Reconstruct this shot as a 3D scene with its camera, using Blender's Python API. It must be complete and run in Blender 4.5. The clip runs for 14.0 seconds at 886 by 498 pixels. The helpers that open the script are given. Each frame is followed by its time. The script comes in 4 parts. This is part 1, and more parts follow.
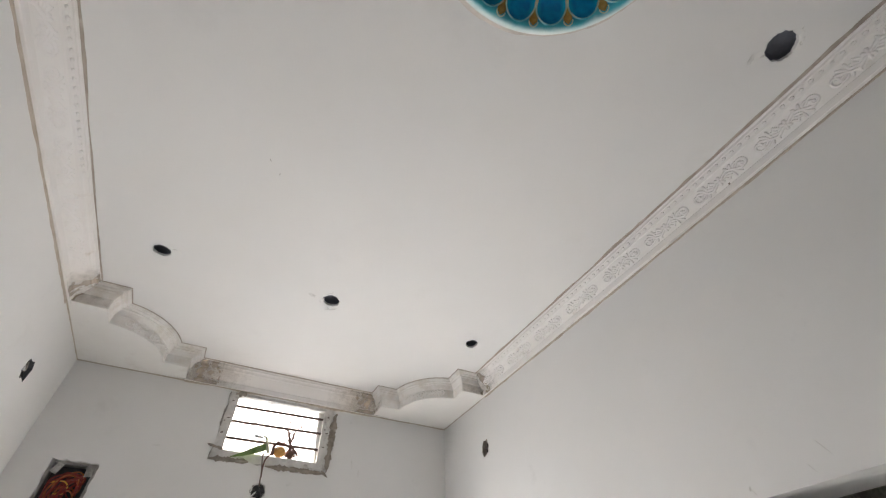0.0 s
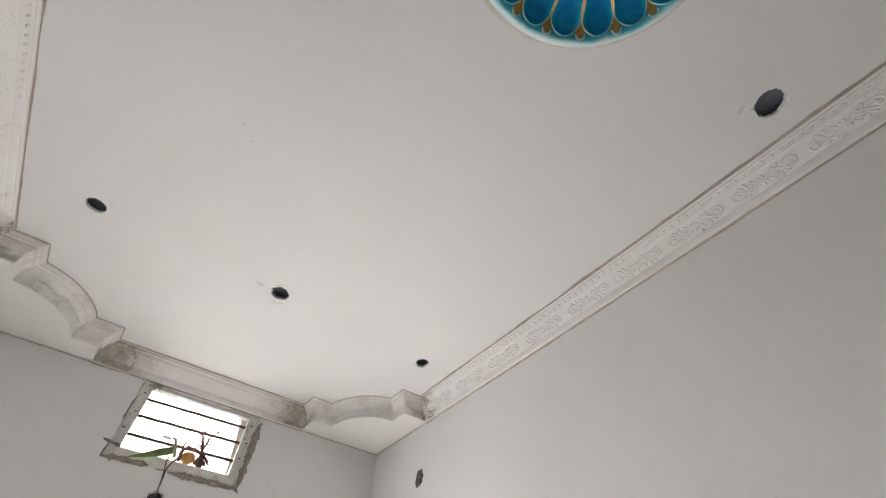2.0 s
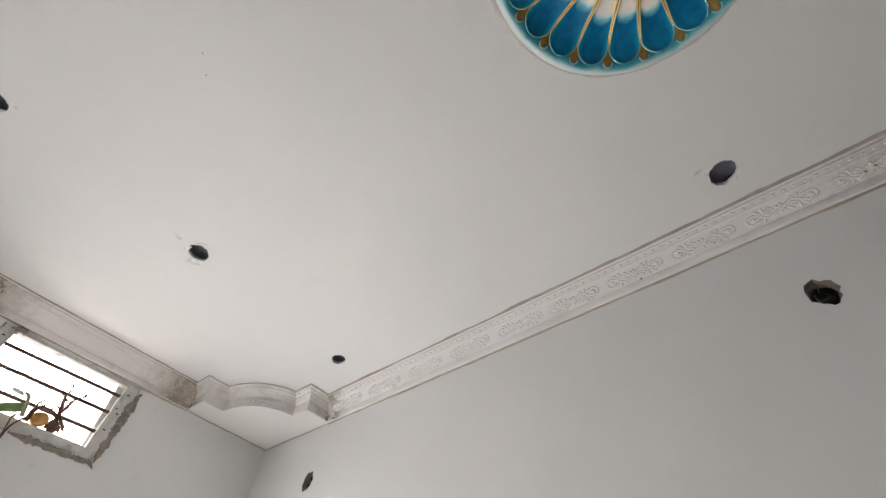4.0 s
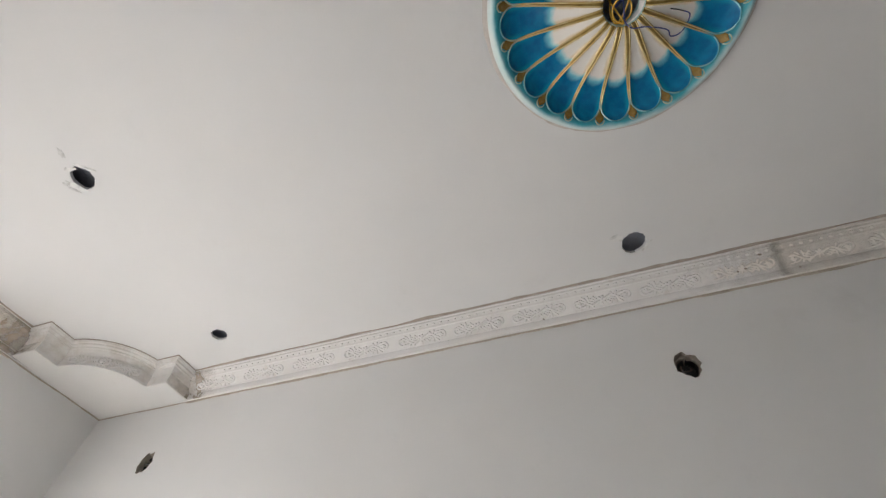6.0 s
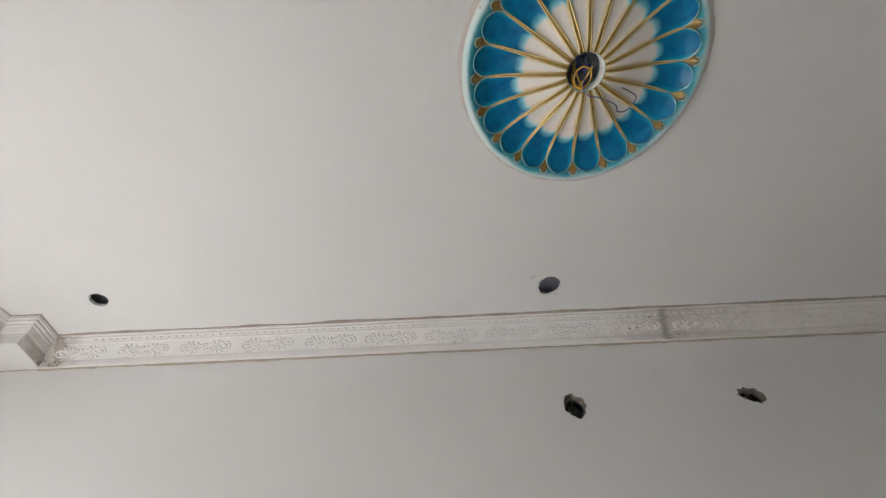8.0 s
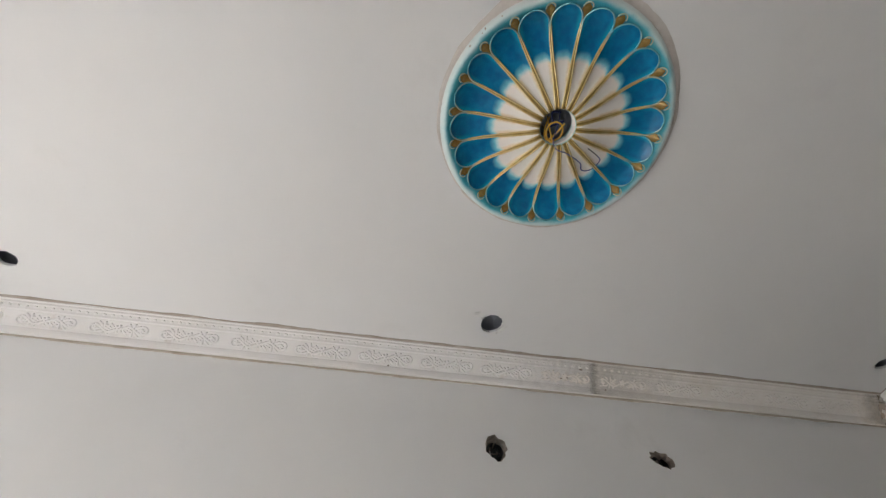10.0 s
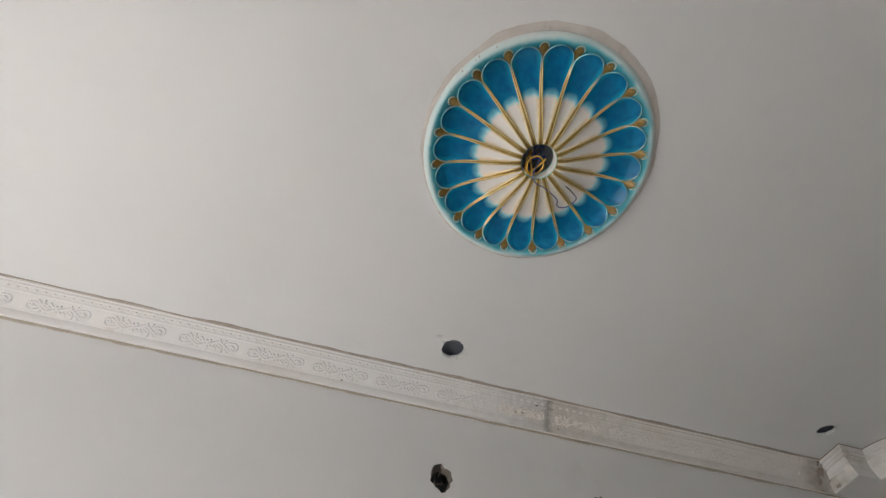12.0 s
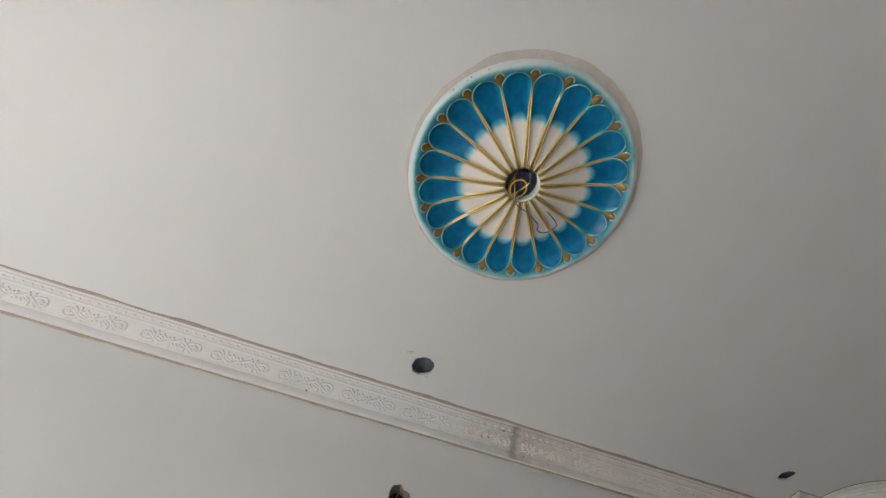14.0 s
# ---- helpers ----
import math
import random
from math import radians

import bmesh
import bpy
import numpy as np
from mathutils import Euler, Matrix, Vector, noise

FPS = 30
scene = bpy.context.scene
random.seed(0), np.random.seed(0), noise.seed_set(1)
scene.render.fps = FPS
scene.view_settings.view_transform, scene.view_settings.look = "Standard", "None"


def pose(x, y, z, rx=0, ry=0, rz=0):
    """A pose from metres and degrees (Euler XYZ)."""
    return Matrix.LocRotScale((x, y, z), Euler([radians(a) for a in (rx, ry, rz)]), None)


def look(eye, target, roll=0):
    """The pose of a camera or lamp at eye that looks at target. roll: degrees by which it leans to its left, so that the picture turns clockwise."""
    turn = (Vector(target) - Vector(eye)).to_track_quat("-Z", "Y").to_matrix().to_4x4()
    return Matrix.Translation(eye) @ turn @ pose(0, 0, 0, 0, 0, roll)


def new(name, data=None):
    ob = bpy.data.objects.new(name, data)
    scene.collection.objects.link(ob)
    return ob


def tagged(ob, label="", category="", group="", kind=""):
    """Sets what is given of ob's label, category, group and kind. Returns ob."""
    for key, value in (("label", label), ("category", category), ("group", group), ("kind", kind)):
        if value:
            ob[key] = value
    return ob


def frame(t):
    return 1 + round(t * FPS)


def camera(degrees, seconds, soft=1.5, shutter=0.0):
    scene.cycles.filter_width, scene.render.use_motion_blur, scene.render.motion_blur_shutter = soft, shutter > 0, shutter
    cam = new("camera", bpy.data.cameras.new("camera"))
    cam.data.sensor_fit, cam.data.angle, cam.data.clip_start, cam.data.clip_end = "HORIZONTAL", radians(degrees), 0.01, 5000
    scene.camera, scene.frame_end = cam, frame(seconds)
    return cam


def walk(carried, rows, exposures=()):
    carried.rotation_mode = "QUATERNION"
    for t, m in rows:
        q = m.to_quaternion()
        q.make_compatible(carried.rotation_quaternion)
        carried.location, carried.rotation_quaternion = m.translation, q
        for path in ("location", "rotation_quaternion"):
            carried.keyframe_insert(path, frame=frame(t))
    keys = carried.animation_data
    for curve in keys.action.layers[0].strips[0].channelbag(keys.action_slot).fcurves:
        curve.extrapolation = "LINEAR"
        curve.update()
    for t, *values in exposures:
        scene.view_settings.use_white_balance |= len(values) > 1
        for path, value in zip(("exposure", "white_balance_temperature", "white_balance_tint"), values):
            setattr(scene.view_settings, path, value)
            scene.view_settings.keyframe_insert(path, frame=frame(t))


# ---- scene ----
cam = camera(92.3, 14.0, soft=1.25)
PATH = [
    (0, (0.22, 0.251, 1.635), (0.876, 1.501, 3.051), -1.2),
    (0.5, (0.222, 0.294, 1.634), (0.918, 1.496, 3.074), -0.4),
    (1, (0.238, 0.33, 1.639), (0.958, 1.481, 3.107), 0.5),
    (1.5, (0.237, 0.376, 1.633), (0.989, 1.463, 3.134), 0.8),
    (2, (0.244, 0.409, 1.632), (1.018, 1.458, 3.148), 1.3),
    (2.5, (0.25, 0.444, 1.635), (1.068, 1.441, 3.164), 1.9),
    (3, (0.255, 0.482, 1.631), (1.122, 1.411, 3.176), 2.3),
    (3.5, (0.278, 0.491, 1.635), (1.178, 1.359, 3.196), 3.6),
    (4, (0.282, 0.5, 1.647), (1.225, 1.311, 3.213), 3.8),
    (6.5, (0.255, 0.585, 1.655), (1.399, 0.894, 3.266), 1.3),
    (7, (0.243, 0.59, 1.659), (1.407, 0.8, 3.272), 0.4),
    (7.5, (0.228, 0.593, 1.667), (1.402, 0.711, 3.281), -0.3),
    (8, (0.233, 0.611, 1.655), (1.387, 0.652, 3.288), -1.2),
    (10.5, (0.232, 0.595, 1.661), (1.253, 0.403, 3.37), 0.6),
    (11, (0.236, 0.591, 1.665), (1.227, 0.375, 3.389), 1.0),
    (11.5, (0.233, 0.582, 1.672), (1.201, 0.347, 3.406), 1.6),
    (12, (0.24, 0.577, 1.67), (1.181, 0.325, 3.417), 1.7),
    (12.5, (0.239, 0.568, 1.674), (1.153, 0.301, 3.432), 2.0),
    (13, (0.242, 0.565, 1.676), (1.128, 0.281, 3.447), 2.0),
    (13.5, (0.251, 0.558, 1.671), (1.105, 0.267, 3.456), 2.3),
    (14, (0.243, 0.551, 1.675), (1.091, 0.258, 3.463), 2.9),
]
walk(cam, [(t, look(eye, target, roll)) for t, eye, target, roll in PATH], ((0, 2.08), (4, 2.09), (8, 2.13), (10.5, 2.18), (14, 2.20)))

XE, XW, YN, YS = 1.692, -0.645, 3.096, -2.43      # inner faces of the walls
H, ZS = 3.05, 2.935                                # ceiling, underside of the cornice
PLASTER, CORE = 0.016, 0.12

# ---- light ----
world = bpy.data.worlds.new("world")
scene.world = world
world.use_nodes = True
wn = world.node_tree.nodes
sky = wn.new("ShaderNodeTexSky")
sky.sky_type = "NISHITA"
sky.sun_disc = False
sky.sun_elevation, sky.sun_rotation = radians(46), radians(-20)
sky.air_density, sky.dust_density, sky.ozone_density = 1.0, 8.0, 0.6
wn["Background"].inputs["Strength"].default_value = 0.15
world.node_tree.links.new(sky.outputs["Color"], wn["Background"].inputs["Color"])

sun_data = bpy.data.lights.new("sun", "SUN")
sun_data.energy, sun_data.angle, sun_data.color = 2.6, radians(0.6), (0.985, 0.992, 1.0)
sun = new("sun", sun_data)
sun.matrix_world = look((-1.3, 3.5, 3.9), (0, 0, 0))


def daylight(name, m, width, height, watts, colour):
    data = bpy.data.lights.new(name, "AREA")
    data.shape, data.size, data.size_y, data.energy, data.color = "RECTANGLE", width, height, watts, colour
    lamp = new(name, data)
    lamp.matrix_world = m
    return lamp


# the sky's light in the doorway of the north wall and in the window
daylight("daylight_north", look((0.84, YN + 0.16, 1.05), (1.03, 0.6, 1.75)), 0.92, 1.75, 4.1, (0.99, 1.0, 1.0))
daylight("daylight_window", look((0.52, YN + 0.16, 2.73), (0.5, 0.0, 2.1)), 0.5, 0.28, 0.30, (1.0, 0.99, 0.98))


# ---- materials ----
def material(name, rough=0.8, metal=0.0):
    mat = bpy.data.materials.new(name)
    mat.use_nodes = True
    nt = mat.node_tree
    b = nt.nodes["Principled BSDF"]
    b.inputs["Roughness"].default_value, b.inputs["Metallic"].default_value = rough, metal
    return mat, nt, b


def mixed(nt, fac, a, b):
    n = nt.nodes.new("ShaderNodeMix")
    n.data_type = "RGBA"
    nt.links.new(fac, n.inputs[0])
    for socket, value in ((n.inputs[6], a), (n.inputs[7], b)):
        if isinstance(value, tuple):
            socket.default_value = (*value, 1)
        else:
            nt.links.new(value, socket)
    return n.outputs[2]


def noised(nt, scale, low, high, detail=4.0, rough=0.55, coord="Object"):
    tc = nt.nodes.new("ShaderNodeTexCoord")
    n = nt.nodes.new("ShaderNodeTexNoise")
    n.inputs["Scale"].default_value, n.inputs["Detail"].default_value, n.inputs["Roughness"].default_value = scale, detail, rough
    nt.links.new(tc.outputs[coord], n.inputs["Vector"])
    r = nt.nodes.new("ShaderNodeMapRange")
    r.inputs[1].default_value, r.inputs[2].default_value = low, high
    nt.links.new(n.outputs["Fac"], r.inputs[0])
    return r.outputs[0]


def bumped(nt, b, height, strength, distance):
    n = nt.nodes.new("ShaderNodeBump")
    n.inputs["Strength"].default_value, n.inputs["Distance"].default_value = strength, distance
    nt.links.new(height, n.inputs["Height"])
    nt.links.new(n.outputs["Normal"], b.inputs["Normal"])


def surface(name, base, second, stain=None, scale=3.0, fine=60.0, low=0.35, high=0.65, stain_low=0.58, stain_high=0.75,
            stain_scale=5.0, rough=0.85, metal=0.0, bump=0.25, distance=0.002):
    mat, nt, b = material(name, rough, metal)
    colour = mixed(nt, noised(nt, scale, low, high), base, second)
    if stain:
        colour = mixed(nt, noised(nt, stain_scale, stain_low, stain_high, 6.0, 0.65), colour, stain)
    nt.links.new(colour, b.inputs["Base Color"])
    grain = noised(nt, fine, 0.25, 0.75, 5.0)
    if bump:
        bumped(nt, b, grain, bump, distance)
    r = nt.nodes.new("ShaderNodeMapRange")
    r.inputs[3].default_value, r.inputs[4].default_value = max(0.02, rough - 0.08), min(1.0, rough + 0.08)
    nt.links.new(grain, r.inputs[0])
    nt.links.new(r.outputs[0], b.inputs["Roughness"])
    return mat


M_WALL = surface("wall_putty", (0.772, 0.770, 0.764), (0.802, 0.800, 0.796), (0.714, 0.709, 0.700), scale=1.7, fine=45, stain_scale=3.2,
                 stain_low=0.62, stain_high=0.8, bump=0.12, distance=0.0015)
M_CEIL = surface("ceiling_putty", (0.780, 0.775, 0.770), (0.806, 0.803, 0.800), (0.742, 0.734, 0.726), scale=1.3, fine=55, stain_scale=2.4,
                 stain_low=0.6, stain_high=0.8, bump=0.08, distance=0.001)
M_GYPSUM = surface("gypsum_cornice", (0.85, 0.833, 0.822), (0.80, 0.77, 0.735), (0.62, 0.555, 0.48), scale=1.9, low=0.46, high=0.72, fine=120, stain_scale=11.0,
                   stain_low=0.62, stain_high=0.84, bump=0.25, distance=0.001)
M_SOILED = surface("soiled_gypsum", (0.79, 0.768, 0.745), (0.83, 0.815, 0.80), (0.58, 0.52, 0.45), scale=7, fine=100, stain_scale=9.0,
                   stain_low=0.47, stain_high=0.82, bump=0.25, distance=0.0012)
M_SMEARED = surface("smeared_gypsum", (0.825, 0.788, 0.745), (0.85, 0.82, 0.787), (0.75, 0.69, 0.62), scale=6, fine=90, stain_scale=5.0,
                    stain_low=0.48, stain_high=0.72, bump=0.3, distance=0.0015)
M_SOFFIT = surface("soffit_board", (0.80, 0.785, 0.765), (0.83, 0.82, 0.80), (0.74, 0.71, 0.68), scale=3, fine=60, bump=0.1, distance=0.001)
M_FILLER = surface("taupe_filler", (0.36, 0.31, 0.265), (0.48, 0.42, 0.37), (0.60, 0.55, 0.50), scale=14, fine=150, stain_scale=11, bump=0.5, distance=0.002)
M_SEAM = surface("pale_filler", (0.46, 0.395, 0.33), (0.56, 0.50, 0.43), (0.66, 0.61, 0.55), scale=14, fine=150, stain_scale=9, bump=0.4, distance=0.002)
M_RING = surface("pinkish_filler", (0.60, 0.555, 0.515), (0.68, 0.64, 0.60), (0.50, 0.455, 0.415), scale=16, fine=120, stain_scale=13, bump=0.4, distance=0.002)
M_CEMENT = surface("rough_cement", (0.30, 0.285, 0.265), (0.46, 0.445, 0.42), (0.62, 0.60, 0.575), scale=22, fine=140, stain_scale=16,
                   stain_low=0.5, stain_high=0.66, bump=0.9, distance=0.006)
M_PATCH = surface("patch_plaster", (0.62, 0.605, 0.58), (0.74, 0.73, 0.71), (0.42, 0.405, 0.385), scale=26, fine=160, stain_scale=19,
                  stain_low=0.56, stain_high=0.7, bump=0.7, distance=0.004)


def daub_material(name, base, second, low, high, most):
    """Thin filler that covers fully at its middle and breaks up towards its edges."""
    mat = surface(name, base, second, scale=18, fine=120, bump=0.4, distance=0.002)
    nt = mat.node_tree
    at = nt.nodes.new("ShaderNodeAttribute")
    at.attribute_name = "cover"
    add = nt.nodes.new("ShaderNodeMath")
    nt.links.new(at.outputs["Fac"], add.inputs[0])
    nt.links.new(noised(nt, 32, 0.1, 0.9, 6.0), add.inputs[1])
    ramp = nt.nodes.new("ShaderNodeMapRange")
    ramp.interpolation_type = "SMOOTHSTEP"
    ramp.inputs[1].default_value, ramp.inputs[2].default_value, ramp.inputs[4].default_value = low, high, most
    nt.links.new(add.outputs[0], ramp.inputs[0])
    nt.links.new(ramp.outputs[0], nt.nodes["Principled BSDF"].inputs["Alpha"])
    return mat


M_DAUB = daub_material("brown_daub", (0.56, 0.465, 0.365), (0.68, 0.60, 0.51), 0.35, 1.85, 0.54)
M_WASH = daub_material("beige_wash", (0.64, 0.565, 0.485), (0.71, 0.65, 0.58), 0.30, 1.70, 0.26)
M_TAN = daub_material("tan_daub", (0.60, 0.49, 0.375), (0.69, 0.605, 0.50), 0.30, 1.7, 0.42)
M_JOINT = daub_material("joint_smear", (0.47, 0.425, 0.355), (0.59, 0.545, 0.47), 0.40, 1.75, 0.34)
M_CHIP = surface("chipped_edge", (0.25, 0.215, 0.18), (0.38, 0.335, 0.285), (0.53, 0.485, 0.43), scale=30, fine=170, stain_scale=24, bump=0.9, distance=0.005)
M_DARK = surface("dark_cavity", (0.05, 0.052, 0.058), (0.085, 0.087, 0.095), scale=14, fine=90, bump=0.6, distance=0.004)
M_SLAB = surface("concrete_slab", (0.19, 0.205, 0.25), (0.30, 0.32, 0.37), scale=8, fine=80, bump=0.6, distance=0.004)
M_SMUDGE = surface("white_smudge", (0.86, 0.855, 0.84), (0.76, 0.755, 0.74), (0.60, 0.59, 0.575), scale=30, fine=120, stain_scale=38, stain_low=0.52,
                   stain_high=0.62, bump=0.3, distance=0.001)
M_SMEAR = surface("faint_smear", (0.70, 0.70, 0.69), (0.77, 0.768, 0.757), scale=40, fine=90, low=0.4, high=0.6, bump=0.1, distance=0.001)
M_GREY = surface("grey_rub", (0.60, 0.595, 0.585), (0.74, 0.733, 0.722), scale=60, fine=120, low=0.4, high=0.6, bump=0.15, distance=0.001)
M_SCRATCH = surface("grey_scratch", (0.56, 0.55, 0.535), (0.66, 0.65, 0.635), scale=40, fine=90, bump=0.2, distance=0.001)
M_FLOOR = surface("cement_floor", (0.36, 0.358, 0.355), (0.43, 0.427, 0.42), (0.30, 0.297, 0.292), scale=2.5, fine=60, bump=0.3)
M_GROUND = surface("pale_ground", (0.39, 0.385, 0.38), (0.47, 0.465, 0.455), (0.32, 0.315, 0.31), scale=0.6, fine=12, bump=0.4, distance=0.01)
M_IRON = surface("rusty_iron", (0.075, 0.05, 0.045), (0.12, 0.08, 0.065), (0.17, 0.10, 0.07), scale=40, fine=260, stain_scale=55, rough=0.7, metal=0.4, bump=0.5)
M_STEEL = surface("dull_steel", (0.30, 0.295, 0.29), (0.42, 0.41, 0.40), (0.20, 0.18, 0.165), scale=30, fine=150, stain_scale=26, rough=0.5, metal=0.6, bump=0.2)
M_LEAF = surface("green_leaf", (0.09, 0.17, 0.03), (0.22, 0.31, 0.09), (0.42, 0.44, 0.31), scale=14, fine=90, stain_scale=12, stain_low=0.46, stain_high=0.68, rough=0.45, bump=0.2)
M_STALK = surface("pale_stalk", (0.36, 0.37, 0.25), (0.46, 0.46, 0.34), (0.30, 0.24, 0.14), scale=35, fine=120, rough=0.6)
M_GOURD = surface("orange_gourd", (0.55, 0.25, 0.055), (0.66, 0.36, 0.10), (0.36, 0.16, 0.05), scale=24, fine=120, stain_scale=30, rough=0.55, bump=0.4)
M_TWIG = surface("dry_twig", (0.11, 0.055, 0.045), (0.17, 0.09, 0.065), scale=45, fine=200, rough=0.9, bump=0.5)
M_FOIL = surface("torn_wrap", (0.62, 0.63, 0.64), (0.75, 0.75, 0.76), (0.25, 0.25, 0.26), scale=50, fine=160, stain_scale=45, rough=0.4, bump=0.5)
M_GOLD = surface("gold_paint", (0.28, 0.185, 0.05), (0.41, 0.28, 0.085), (0.52, 0.39, 0.16), scale=40, fine=200, stain_scale=22, stain_low=0.58, stain_high=0.78,
                 rough=0.2, metal=0.2, bump=0.15, distance=0.0006)
M_CAP = surface("pale_turquoise", (0.20, 0.58, 0.64), (0.52, 0.72, 0.70), (0.60, 0.52, 0.28), scale=22, fine=160, stain_scale=16, stain_low=0.52, stain_high=0.75,
                rough=0.34, bump=0.15, distance=0.0006)


def edge_material():
    """Gold paint on the borders of the petals, brushed over with pale turquoise towards the rim."""
    mat, nt, b = material("border_paint", 0.24, 0.45)
    tc = nt.nodes.new("ShaderNodeTexCoord")
    sep = nt.nodes.new("ShaderNodeSeparateXYZ")
    nt.links.new(tc.outputs["Object"], sep.inputs[0])
    add = nt.nodes.new("ShaderNodeMath")
    add.operation = "MULTIPLY_ADD"
    info = nt.nodes.new("ShaderNodeObjectInfo")
    shift = nt.nodes.new("ShaderNodeMath")
    shift.operation = "MULTIPLY_ADD"
    nt.links.new(info.outputs["Random"], shift.inputs[0])
    shift.inputs[1].default_value = -0.05
    nt.links.new(sep.outputs["X"], shift.inputs[2])
    nt.links.new(noised(nt, 30, 0.2, 0.8), add.inputs[0])
    add.inputs[1].default_value = 0.05
    nt.links.new(shift.outputs[0], add.inputs[2])
    ramp = nt.nodes.new("ShaderNodeMapRange")
    ramp.inputs[1].default_value, ramp.inputs[2].default_value = 0.255, 0.325
    nt.links.new(add.outputs[0], ramp.inputs[0])
    gold = mixed(nt, noised(nt, 40, 0.3, 0.7), (0.84, 0.58, 0.17), (0.94, 0.78, 0.42))
    pale = mixed(nt, noised(nt, 25, 0.35, 0.65), (0.09, 0.51, 0.63), (0.36, 0.71, 0.76))
    nt.links.new(mixed(nt, ramp.outputs[0], gold, pale), b.inputs["Base Color"])
    bumped(nt, b, noised(nt, 160, 0.3, 0.7), 0.12, 0.0006)
    return mat


M_EDGE = edge_material()


def wire_material(name, colour):
    return surface(name, colour, tuple(c * 1.25 for c in colour), scale=60, fine=240, rough=0.4, bump=0.1)


M_RED = wire_material("red_wire", (0.22, 0.028, 0.022))
M_ORANGE = wire_material("orange_wire", (0.36, 0.11, 0.03))
M_YELLOW = wire_material("yellow_wire", (0.72, 0.43, 0.07))
M_BLUE = wire_material("blue_wire", (0.045, 0.06, 0.22))
M_BLACK = wire_material("black_wire", (0.02, 0.02, 0.022))
M_BROWN = wire_material("brown_cord", (0.13, 0.09, 0.075))
M_WHITE = wire_material("white_tape", (0.64, 0.63, 0.61))


def petal_material():
    """Glazed paint: white near the middle of the rose, turquoise further out, with a soft sprayed border."""
    mat, nt, b = material("petal_paint", 0.26)
    b.inputs["Specular IOR Level"].default_value = 0.3
    tc = nt.nodes.new("ShaderNodeTexCoord")
    sep = nt.nodes.new("ShaderNodeSeparateXYZ")
    nt.links.new(tc.outputs["Object"], sep.inputs[0])

    def calc(op, a, c):
        n = nt.nodes.new("ShaderNodeMath")
        n.operation = op
        for socket, v in ((n.inputs[0], a), (n.inputs[1], c)):
            if isinstance(v, float):
                socket.default_value = v
            else:
                nt.links.new(v, socket)
        return n.outputs[0]

    def ramp(v, lo, hi):
        r = nt.nodes.new("ShaderNodeMapRange")
        r.interpolation_type = "SMOOTHSTEP"
        r.inputs[1].default_value, r.inputs[2].default_value = lo, hi
        nt.links.new(v, r.inputs[0])
        return r.outputs[0]

    info = nt.nodes.new("ShaderNodeObjectInfo")
    ysq = calc("MULTIPLY", sep.outputs["Y"], sep.outputs["Y"])
    y2 = calc("ADD", calc("MULTIPLY", calc("MULTIPLY", ysq, ysq), 27000.0), calc("MULTIPLY", ysq, 6.0))
    wobble = calc("MULTIPLY", calc("SUBTRACT", info.outputs["Random"], 0.5), 0.016)
    reach = calc("ADD", calc("ADD", sep.outputs["X"], y2), wobble)
    place = nt.nodes.new("ShaderNodeNewGeometry")
    at = nt.nodes.new("ShaderNodeSeparateXYZ")
    nt.links.new(place.outputs["Position"], at.inputs[0])
    lean = calc("SUBTRACT", calc("MULTIPLY", calc("SUBTRACT", at.outputs["X"], 0.5635), 0.6), calc("MULTIPLY", calc("SUBTRACT", at.outputs["Y"], 0.1778), 0.8))
    reach = calc("SUBTRACT", reach, calc("MULTIPLY", lean, 0.085))
    reach = calc("ADD", reach, calc("MULTIPLY", noised(nt, 45, 0.3, 0.7), 0.006))
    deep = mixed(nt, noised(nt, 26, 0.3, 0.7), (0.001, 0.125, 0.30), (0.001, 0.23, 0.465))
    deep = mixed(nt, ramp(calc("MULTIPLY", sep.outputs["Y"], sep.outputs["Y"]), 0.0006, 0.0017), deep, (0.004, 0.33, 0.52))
    side = calc("DIVIDE", calc("ABSOLUTE", sep.outputs["Y"], 0.0), calc("SUBTRACT", calc("MULTIPLY", sep.outputs["X"], 0.1736), 0.0072))
    side = calc("MULTIPLY", ramp(calc("ADD", side, calc("MULTIPLY", noised(nt, 38, 0.3, 0.7), 0.25)), 0.60, 1.20), 0.75)
    inner = mixed(nt, side, (0.87, 0.845, 0.80), (0.66, 0.48, 0.21))
    fade = mixed(nt, ramp(reach, 0.204, 0.224), inner, (0.20, 0.63, 0.73))
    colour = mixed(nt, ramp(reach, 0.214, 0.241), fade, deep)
    nt.links.new(colour, b.inputs["Base Color"])
    bumped(nt, b, noised(nt, 90, 0.3, 0.7), 0.12, 0.001)
    return mat


